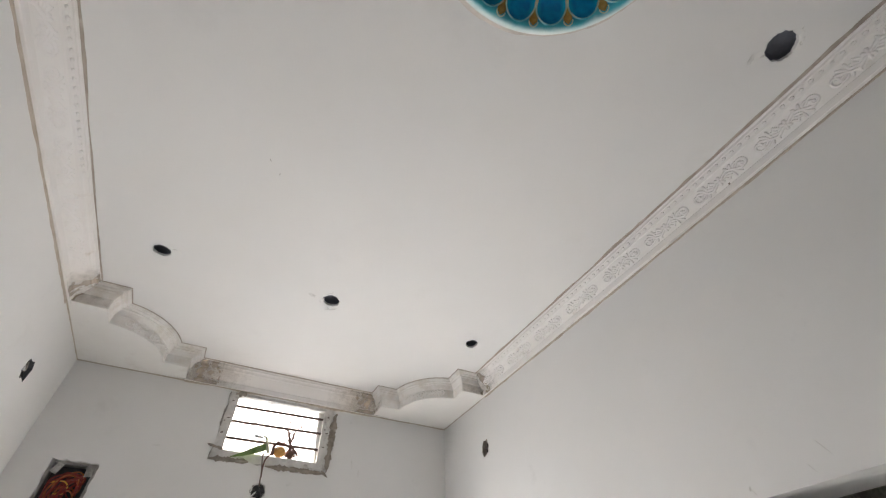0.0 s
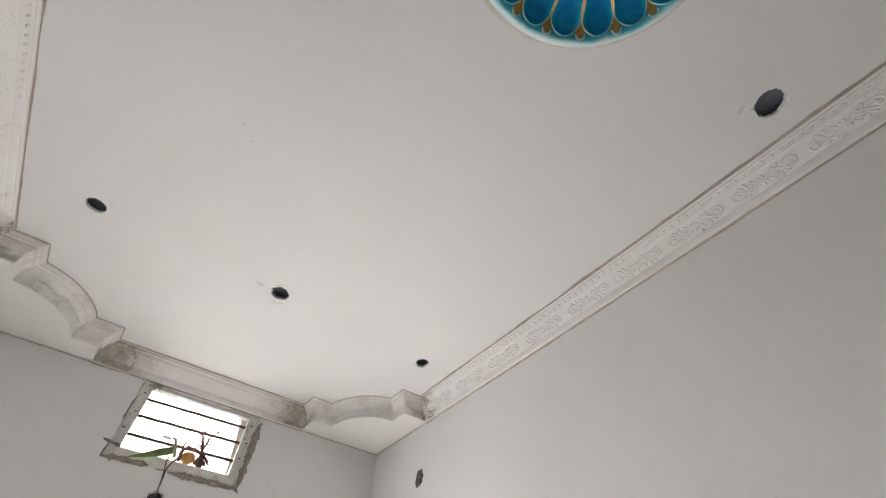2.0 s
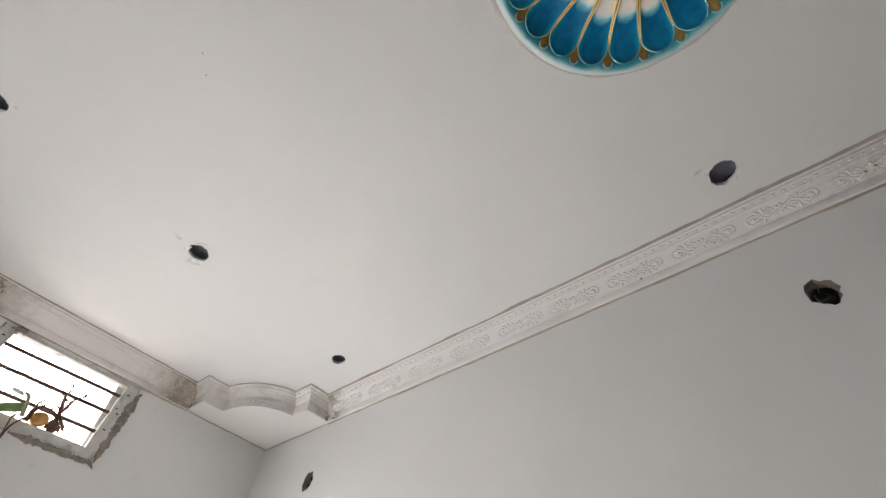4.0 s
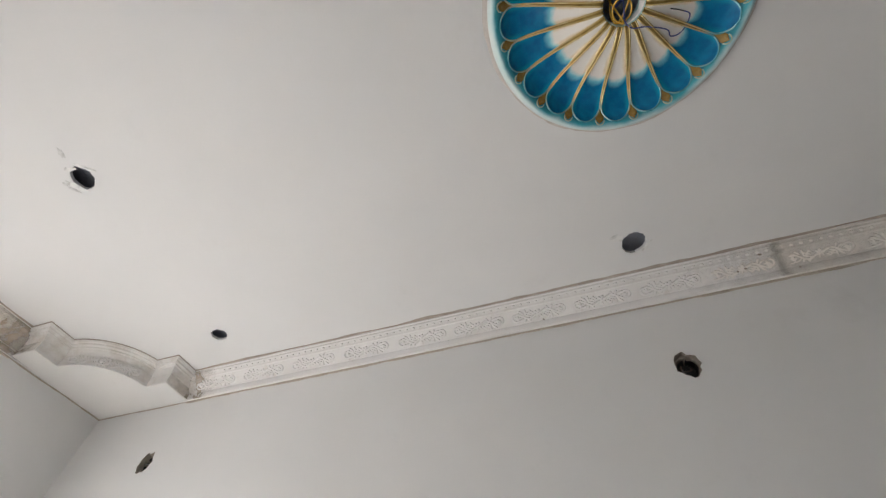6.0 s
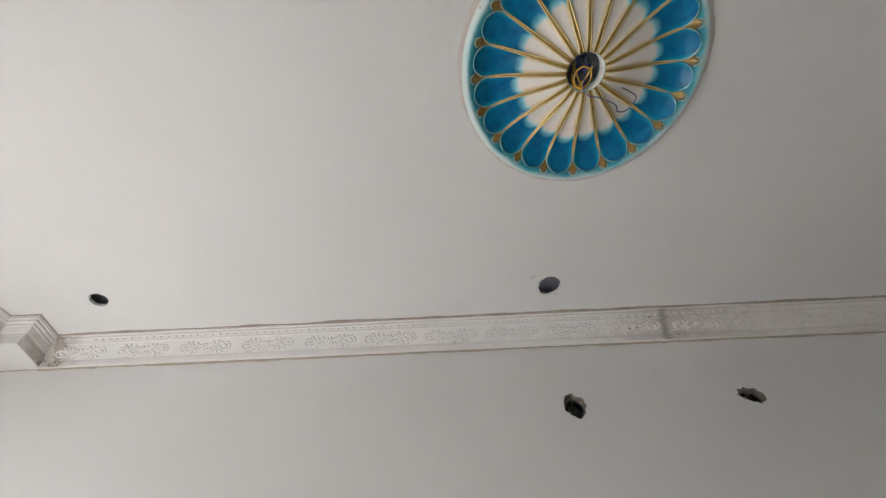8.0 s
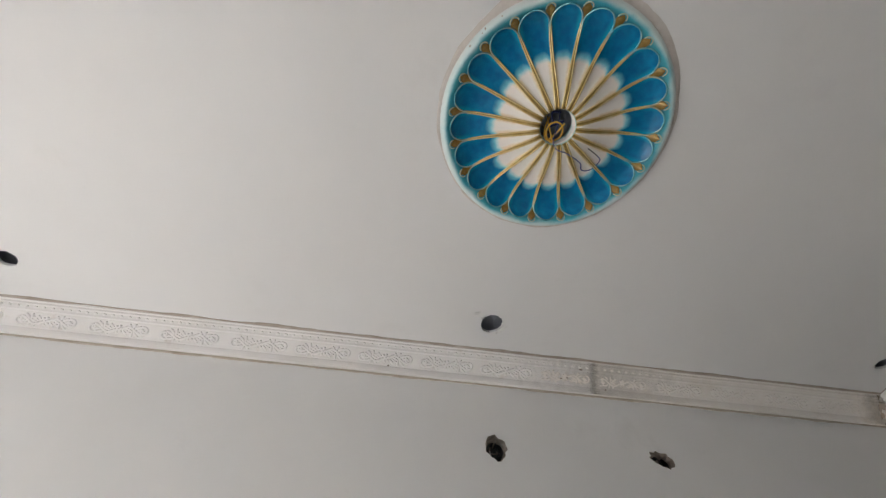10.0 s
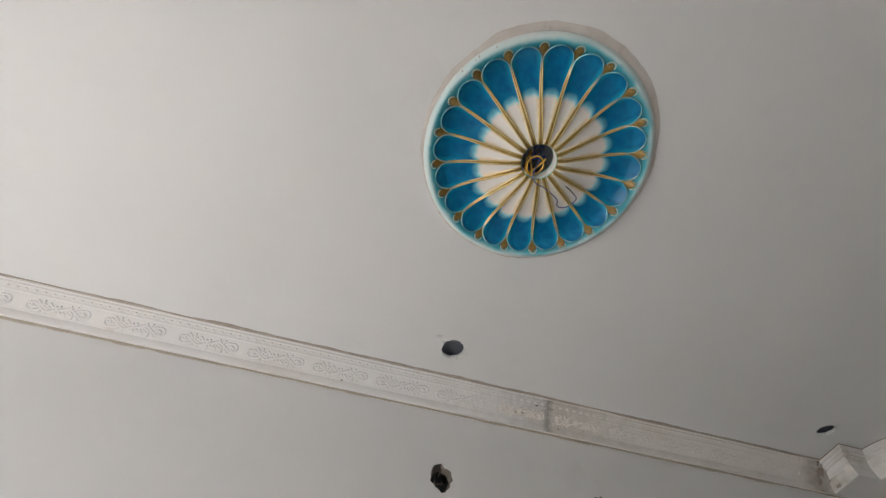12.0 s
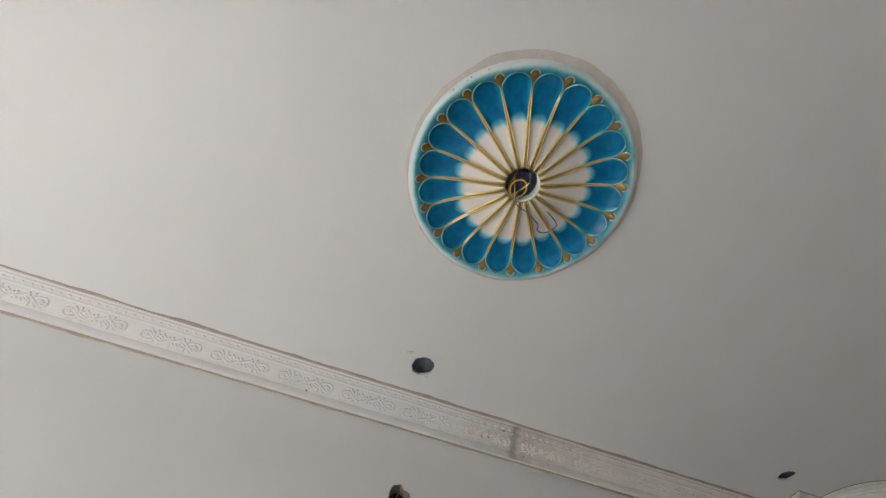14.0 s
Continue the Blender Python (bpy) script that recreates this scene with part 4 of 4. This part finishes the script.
# ---- window ----
win = thing("window_1", (0.521, YN + 0.05, WIN[1]), "unglazed window opening with three rusty iron bars and chipped plaster round it", "window", kind="structure")
BARS = [((0.247, 2.847), (0.795, 2.857)), ((0.247, 2.753), (0.795, 2.766)), ((0.247, 2.655), (0.795, 2.663))]
for (x0, z0), (x1, z1) in BARS:
    rng = random.Random(int(z0 * 1000))
    pts = [(x0 - 0.03 - 0.521 + (x1 - x0 + 0.06) * t / 10, -0.022, z0 + (z1 - z0) * t / 10 - WIN[1] + rng.uniform(-0.0012, 0.0012)) for t in range(11)]
    part("window_bar", tube(bmesh.new(), pts, 0.0082, 8), M_IRON, win, "rusty iron bar", smooth=True)
inv = win.matrix_world.inverted()
# rendered plaster left round the opening, thinner than the wall's skin, with ragged outlines
ring_out = ragged_rect(PATCH[0] + 0.005, PATCH[1] + 0.006, PATCH[2] - 0.005, PATCH[3] + 0.004, 0.03, 0.006, 21)
bm = sheet(ring_out, [rect(WIN[0] - 0.001, WIN[1] - 0.001, WIN[2] + 0.001, WIN[3] + 0.001)], NORTH, 0.006, 0.0155)
bm.transform(inv)
part("window_surround", bm, M_PATCH, win, "rough unpainted plaster round the opening")
for u0, v0, u1, v1 in ((0.2155, WIN[1] + 0.001, WIN[0], 2.955), (WIN[2], WIN[1] + 0.001, 0.8495, 2.955), (WIN[0], WIN[3], WIN[2], 2.955)):
    bm = sheet(ragged_rect(u0, v0, u1, v1, 0.06, 0.0006, 3), [], NORTH, 0.0168, 0.046)
    bm.transform(inv)
    part("window_reveal", bm, M_PATCH, win, "rough plaster reveal")
bm = sheet([(0.788, 2.582), (0.849, 2.582), (0.849, 2.955), (0.758, 2.955)], [], NORTH, 0.047, 0.105)
bm.transform(inv)
part("window_reveal", bm, M_SOFFIT, win, "pale plaster of the outer reveal, out of square")
# broken lips of plaster that stand off the wall
rng = random.Random(5)
LIPS = [(0.196, 2.524, 0.405, 2.529), (0.500, 2.519, 0.860, 2.522), (0.864, 2.53, 0.868, 2.885), (0.235, 2.915, 0.285, 2.919)]
for i, (u0, v0, u1, v1) in enumerate(LIPS):
    bm = bmesh.new()
    n = max(3, int(math.hypot(u1 - u0, v1 - v0) / 0.0075))
    d = Vector((u1 - u0, v1 - v0)).normalized()
    side = Vector((-d.y, d.x))
    prev = None
    for k in range(n + 1):
        t = k / n
        c = Vector((u0, v0)).lerp(Vector((u1, v1)), t)
        w = (0.0062 + 0.0030 * rng.random() + 0.0052 * noise.noise(Vector((t * n * 0.14, i * 5.1, 2))) + 0.003 * noise.noise(Vector((t * n * 0.5, i * 3.1, 7)))) * (1.5, 1.4, 1.9, 1.7)[i] * min(1.0, 5 * t + 0.2, 5 * (1 - t) + 0.2)
        row = [bm.verts.new(NORTH @ Vector((c.x + side.x * o * w, c.y + side.y * o * w, dep))) for o, dep in ((-1.25 - 0.15 * rng.random(), 0.004), (-0.95, -0.004 - 0.003 * rng.random()), (0.1, -0.006 - 0.007 * rng.random()), (0.9 + 0.2 * rng.random(), -0.003), (1.25 + 0.25 * rng.random(), 0.004))]
        if prev:
            for j in range(4):
                bm.faces.new((prev[j], prev[j + 1], row[j + 1], row[j]))
        prev = row
    bm.transform(inv)
    part("plaster_lip", bm, M_CHIP, win, "broken brownish lip of plaster")
for i, (x, z, a, b) in enumerate(((0.219, 2.866, 0.006, 0.004), (0.226, 2.762, 0.009, 0.004), (0.208, 2.742, 0.004, 0.003), (0.214, 2.672, 0.008, 0.005), (0.823, 2.868, 0.007, 0.004),
                                  (0.812, 2.786, 0.005, 0.004), (0.828, 2.764, 0.009, 0.0035), (0.820, 2.676, 0.008, 0.004))):
    bm = lump(bmesh.new(), NORTH @ Matrix.Translation((x, z, 0.0062)) @ Matrix.Rotation(0.5 * math.sin(i * 2.3), 4, "Z") @ Matrix.Diagonal((a, b, 0.002, 1)), 5, 9, 0.35, i)
    bm.transform(inv)
    part("bar_socket", bm, M_IRON, win, "dark rusty bar end in the plaster")
# corner splinters
for u, v, a, ln in ((0.190, 2.590, 2.95, 0.030), (0.232, 2.582, 2.9, 0.020), (0.245, 2.915, 0.4, 0.03), (0.866, 2.885, 0.9, 0.025), (0.852, 2.520, -0.6, 0.028)):
    m = NORTH @ Matrix.Translation((u, v, -0.004)) @ Matrix.Rotation(a, 4, "Z") @ Matrix.Diagonal((ln, 0.0085, 0.008, 1))
    bm = lump(bmesh.new(), m, 5, 7, 0.25, int(u * 1000 + v * 100))
    bm.transform(inv)
    part("plaster_splinter", bm, M_CHIP, win)

# ---- things on the window ledge ----
LEDGE = WIN[1]
leaf = thing("leaf_cutting", (0.47, YN + 0.012, LEDGE), "green strap leaf on a pale stalk lying on the window ledge", "plant cutting")
bm = bmesh.new()
prev = None
spine = curve([(0.020, -0.012, 0.050), (-0.008, -0.016, 0.035), (-0.045, -0.022, 0.017), (-0.085, -0.026, -0.004), (-0.125, -0.028, -0.022), (-0.170, -0.028, -0.040)], 6)
for i, p in enumerate(spine):
    t = i / (len(spine) - 1)
    w = 0.027 * math.sin(math.pi * min(1, 0.30 + t * 0.70)) ** 0.9 * (1 - 0.30 * t) + 0.001
    row = [bm.verts.new(p + Vector((0.10 * s * w, 0.25 * s * w, s * w - 0.006 * (1 - s * s)))) for s in (-1, -0.5, 0, 0.5, 1)]
    low = [bm.verts.new(v.co + Vector((0, 0.0025, 0))) for v in row]
    ring = row + low[::-1]
    if prev:
        for k in range(10):
            bm.faces.new((prev[k - 1], prev[k], ring[k], ring[k - 1]))
    else:
        bm.faces.new(ring)
    prev = ring
bm.faces.new(prev)
part("blade", bm, M_LEAF, leaf, "green leaf blade", smooth=True)
part("stalk", tube(bmesh.new(), curve([(0.030, -0.012, 0.012), (0.027, -0.014, 0.022), (0.020, -0.016, 0.044), (0.010, -0.014, 0.074), (-0.002, -0.012, 0.098), (-0.020, -0.010, 0.104)], 6),
                   [0.0100 - 0.0045 * i / 30 for i in range(31)], 8), M_STALK, leaf, "pale dry stalk", smooth=True)
part("curled_sheath", lump(bmesh.new(), Matrix.Translation((-0.045, -0.008, 0.098)) @ Matrix.Rotation(0.10, 4, "Y") @ Matrix.Diagonal((0.029, 0.006, 0.0085, 1)), 6, 9, 0.12, 5), M_FOIL, leaf, "pale curled dry sheath")
part("tendril", tube(bmesh.new(), curve([(0.004, -0.008, 0.098), (0.022, -0.012, 0.126), (0.042, -0.014, 0.150), (0.056, -0.014, 0.166)], 5), 0.0018, 5), M_TWIG, leaf)
gourd = thing("dry_gourd", (0.566, YN + 0.016, LEDGE), "dry orange gourd with a rough skin on the window ledge", "gourd")
bm = lump(bmesh.new(), Matrix.Translation((0.0, -0.006, 0.031)) @ Matrix.Diagonal((0.037, 0.030, 0.031, 1)), 9, 14, 0.03, 3)
part("gourd_body", bm, M_GOURD, gourd, smooth=True)
def branch(name, pts, r0, r1, parent, label=""):
    line = curve(pts, 4)
    n = len(line)
    rad = [(r0 + (r1 - r0) * i / (n - 1)) * 1.4 * (1 + 0.25 * noise.noise(Vector((i * 0.8, r0 * 900, pts[0][0] * 90)))) for i in range(n)]
    part(name, tube(bmesh.new(), line, rad, 6), M_TWIG, parent, label)
    return line


def spikes(line, count, reach, rng, parent):
    """Short thorny side shoots along a branch."""
    for k in range(count):
        p = line[rng.randrange(2, len(line))]
        a, ln = rng.uniform(-1.5, 1.5), reach * rng.uniform(0.5, 1.1)
        q = p + Vector((math.sin(a), rng.uniform(-0.2, 0.2), math.cos(a))) * ln * 0.5
        branch("twig", [tuple(p), tuple(q), tuple(q + Vector((math.sin(a + 0.5), 0, math.cos(a + 0.5))) * ln * 0.5)], 0.0024, 0.0011, parent)


rng = random.Random(12)
arch = branch("gourd_stem", [(-0.042, -0.010, 0.003), (-0.042, -0.014, 0.024), (-0.042, -0.014, 0.054), (-0.022, -0.014, 0.077), (0.016, -0.014, 0.076), (0.048, -0.012, 0.066)], 0.0075, 0.0055, gourd, "dark dried stem")
spikes(arch[8:18], 7, 0.034, rng, gourd)
branch("gourd_stem", [(-0.040, -0.012, 0.056), (-0.046, -0.012, 0.086), (-0.033, -0.012, 0.110)], 0.0042, 0.0018, gourd, "dark dried stem")
branch("gourd_stem", [(-0.022, -0.014, 0.076), (-0.020, -0.012, 0.098), (-0.006, -0.012, 0.112)], 0.0034, 0.0014, gourd, "dark dried stem")
twigs = thing("twig_bundle", (0.632, YN + 0.018, LEDGE), "bundle of dark dry twigs standing on the window ledge", "twigs")
part("twig_clump", lump(bmesh.new(), Matrix.Translation((-0.002, 0.0, 0.026)) @ Matrix.Diagonal((0.027, 0.015, 0.030, 1)), 8, 12, 0.25, 4), M_TWIG, twigs)
trunk = branch("twig", [(0.004, 0.0, 0.002), (-0.006, -0.002, 0.045), (-0.015, -0.004, 0.086), (-0.028, -0.004, 0.126), (-0.042, -0.006, 0.162)], 0.0085, 0.0040, twigs)
spikes(trunk[6:], 9, 0.030, rng, twigs)
upper = branch("twig", [(-0.042, -0.006, 0.162), (-0.040, -0.006, 0.194), (-0.046, -0.006, 0.230)], 0.0034, 0.0012, twigs)
spikes(upper, 4, 0.026, rng, twigs)
side = branch("twig", [(-0.015, -0.004, 0.084), (-0.006, -0.008, 0.128), (-0.002, -0.008, 0.158), (0.014, -0.008, 0.180), (0.030, -0.008, 0.197)], 0.0052, 0.0015, twigs)
spikes(side, 8, 0.028, rng, twigs)
branch("twig", [(-0.008, -0.006, 0.118), (0.006, -0.008, 0.124), (0.022, -0.008, 0.133)], 0.0034, 0.0014, twigs)
low_twig = branch("twig", [(-0.012, -0.004, 0.082), (0.013, -0.010, 0.054), (0.030, -0.012, 0.038), (0.037, -0.012, 0.024)], 0.0062, 0.0040, twigs)
spikes(low_twig, 5, 0.020, rng, twigs)
branch("twig", [(0.000, -0.004, 0.040), (0.018, -0.006, 0.028), (0.030, -0.008, 0.010)], 0.0050, 0.0028, twigs)
branch("twig", [(-0.016, -0.004, 0.090), (-0.034, -0.008, 0.106), (-0.052, -0.010, 0.112)], 0.0036, 0.0014, twigs)

# ---- wall box and cable hole in the north wall ----
box = thing("switch_box", (-0.389, YN + 0.03, 2.20), "open recessed switch box crammed with red and orange wires", "switch box")
inv = box.matrix_world.inverted()
b0, b1, b2, b3 = BOX[0] + 0.014, BOX[1] + 0.014, BOX[2] - 0.014, BOX[3] - 0.014
bm = sheet(rect(b0, b1, b2, b3), [], NORTH, 0.062, 0.066)
bm.transform(inv)
part("back_plate", bm, M_DARK, box)
bm = sheet(rect(b0 - 0.003, b1 - 0.003, b2 + 0.003, b3 + 0.003), [rect(b0, b1, b2, b3)], NORTH, 0.012, 0.066)
bm.transform(inv)
part("box_side", bm, M_STEEL, box)
for x, tilt in ((-0.445, 0.35), (-0.318, -0.12)):
    bm = sheet(ragged_rect(-0.016, -0.044, 0.016, 0.004, 0.02, 0.0015, int(-x * 100)), [], axes((0, 0, 0), (1, 0, 0), (0, 0, 1), (0, 1, 0)), 0.0, 0.003)
    bm.transform(inv @ Matrix.Translation((x, YN + 0.006, b3 - 0.004)) @ Matrix.Rotation(tilt, 4, "Y"))
    part("fixing_tab", bm, M_CEMENT, box, "plaster-coated grey fixing tab")
rng = random.Random(8)
for k in range(26):
    mat = (M_RED, M_RED, M_ORANGE, M_RED, M_RED, M_RED, M_ORANGE, M_RED, M_YELLOW)[k % 9]
    f = rng.random()
    depth = lambda: YN + rng.uniform(0.004, 0.046)
    jolt = lambda a=0.022: rng.uniform(-a, a)
    if k % 3 == 0:
        pts = [(b0 + 0.010 + 0.03 * f, depth(), b1 + 0.004), (b0 + 0.016 + 0.03 * f, depth(), b1 + 0.07 + jolt()), (b0 + 0.04 + jolt(), depth(), b1 + 0.13 + jolt()),
               (b0 + 0.085 + jolt(), depth(), b3 - 0.040 + jolt(0.015)), (b2 - 0.040 + jolt(), depth(), b3 - 0.050 + jolt(0.015)), (b2 - 0.030 + jolt(0.012), depth(), b1 + 0.10 + jolt())]
    elif k % 3 == 1:
        pts = [(b2 - 0.03 + jolt(0.012), depth(), b3 - 0.05 + jolt(0.01)), (b0 + 0.10 + jolt(), depth(), b1 + 0.13 + jolt()), (b0 + 0.06 + jolt(), depth(), b1 + 0.07 + jolt()), (b0 + 0.03 + jolt(0.01), depth(), b1 + 0.015)]
    else:
        c = (b0 + b2) / 2 + jolt(0.03), b1 + 0.085 + jolt(0.04)
        a0, rx, rz = rng.uniform(0, 6.3), rng.uniform(0.022, 0.045), rng.uniform(0.018, 0.038)
        pts = [(c[0] + rx * math.cos(a0 + 0.8 * j), depth(), c[1] + rz * math.sin(a0 + 0.8 * j)) for j in range(7)]
    pts = [(min(b2 - 0.006, max(b0 + 0.006, x)), y, min(b3 - 0.008, max(b1 + 0.004, z))) for x, y, z in pts]
    bm = tube(bmesh.new(), curve(pts, 7), 0.0032, 6)
    bm.transform(inv)
    part("wire", bm, mat, box, smooth=True)
hole = thing("cable_outlet", NORTH @ Vector((0.497, 2.388, 0.02)), "black cable outlet in the wall with torn silvery wrapping", "cable outlet")
inv = hole.matrix_world.inverted()
part("black_stuffing", lump(bmesh.new(), Matrix.Translation((0.004, 0.012, 0.0)) @ Matrix.Diagonal((0.040, 0.034, 0.044, 1)), 10, 16, 0.22, 6), M_BLACK, hole)
for k, (x, z, a, ln) in enumerate(((-0.018, -0.020, 0.9, 0.018), (-0.034, 0.004, 1.7, 0.013), (-0.012, -0.040, 0.2, 0.012), (-0.026, -0.034, 2.3, 0.009))):
    m = Matrix.Translation((x, -0.026, z)) @ Matrix.Rotation(-a, 4, "Y") @ Matrix.Diagonal((ln, 0.004, 0.0042, 1))
    part("torn_wrap", lump(bmesh.new(), m, 5, 8, 0.2, k), M_FOIL, hole, "torn silvery wrapping")
part("torn_wrap", tube(bmesh.new(), curve([(-0.002, -0.020, 0.036), (-0.026, -0.024, 0.022), (-0.036, -0.024, -0.004), (-0.030, -0.026, -0.028), (-0.010, -0.024, -0.040)], 6), [0.0012 + 0.0022 * abs(math.sin(k * 0.9)) for k in range(25)], 6), M_FOIL, hole, "torn silvery wrapping")
cord = thing("cord", (0.512, YN - 0.012, 2.43), "thin brown cord hanging from the window ledge to the cable outlet", "cord")
bm = tube(bmesh.new(), curve([(-0.012, 0.005, -0.02), (-0.016, -0.002, 0.0), (-0.022, -0.006, 0.050), (-0.034, -0.006, 0.110), (-0.040, -0.004, 0.140), (-0.034, 0.004, 0.158), (-0.030, 0.05, 0.156)], 7), 0.0034, 6)
part("cord_line", bm, M_BROWN, cord, smooth=True)

bm = tube(bmesh.new(), curve([(-0.016, -0.004, 0.020), (-0.020, -0.008, 0.060), (-0.022, -0.010, 0.100), (-0.012, -0.008, 0.132), (0.004, -0.002, 0.158), (0.012, 0.020, 0.178)], 7), [0.0028 + 0.0030 * k / 35 for k in range(36)], 6)
part("cord_line", bm, M_TWIG, cord, "dark second strand", smooth=True)

# ---- marks on the ceiling and walls ----
MARKS = [(0.484, 2.066, 0.034, 0.008, -0.9), (0.474, 2.124, 0.022, 0.007, 1.8), (0.536, 2.160, 0.034, 0.014, -0.65), (1.400, 0.262, 0.020, 0.016, 2.1), (1.470, 0.150, 0.034, 0.007, 0.6), (-0.24, 2.05, 0.030, 0.005, 3.5)]
GREY_MARKS = [(0.415, 2.102, 0.016, 0.010, 0.4), (0.467, 2.139, 0.007, 0.004, 1.2), (0.545, 2.176, 0.026, 0.005, -0.65), (0.515, 2.192, 0.010, 0.004, -0.4), (1.388, 0.274, 0.014, 0.010, 0.8),
              (1.412, 0.248, 0.008, 0.005, 2.0), (0.492, 2.054, 0.018, 0.0025, -0.8)]
for k, (u, v, a, b, turn) in enumerate(GREY_MARKS):
    bm = sheet(ragged(u, v, a, b, 18, 0.35, 40 + k, turn), [], ABOVE, -0.0016, 0.0004)
    tagged(part("grey_smudge", bm, M_GREY), "faint grey rub mark on the ceiling", "smudge", "smudges on the ceiling", "structure")
for k, (u, v, a, b, turn) in enumerate(MARKS):
    bm = sheet(ragged(u, v, a, b, 18, 0.28, k + 1, turn), [], ABOVE, -0.0008, 0.0004)
    tagged(part("plaster_smudge", bm, M_SMUDGE), "small smudge of white and grey filler on the ceiling", "smudge", "smudges on the ceiling", "structure")
for u, v, a in ((0.06, 1.36, 0.7), (0.105, 1.41, 1.5)):
    bm = sheet(ragged(u, v, 0.004, 0.0011, 8, 0.2, 2, a), [], ABOVE, -0.0008, 0.0004)
    tagged(part("speck", bm, M_BROWN), "tiny dark speck on the ceiling", "speck", "specks on the ceiling", "structure")
for u, v, a, b, t in ((1.02, 2.60, 0.004, 0.030, 0.2), (1.07, 2.55, 0.006, 0.020, -0.1), (0.66, 2.44, 0.016, 0.007, 0.5), (0.98, 2.86, 0.012, 0.006, 0.3), (-0.08, 2.55, 0.020, 0.004, 0.15)):
    bm = sheet(ragged(u, v, a, b, 14, 0.3, int(u * 50), t), [], NORTH, -0.0006, 0.0004)
    tagged(part("wall_smear", bm, M_SMEAR), "faint grey smear on the puttied wall", "smear", "smears on the walls", "structure")
for u, v, a, b, t in ((1.096, 2.019, 0.003, 0.007, 0.2), (1.088, 2.008, 0.0010, 0.010, -0.5), (0.852, 2.062, 0.0009, 0.024, -0.45), (0.905, 2.022, 0.0009, 0.013, -0.5)):
    bm = sheet(ragged(u, v, a, b, 10, 0.2, 3, t), [], EAST, -0.0008, 0.0004)
    tagged(part("scratch", bm, M_SCRATCH), "short dark scratch on the puttied wall", "scratch", "scratches on the walls", "structure")
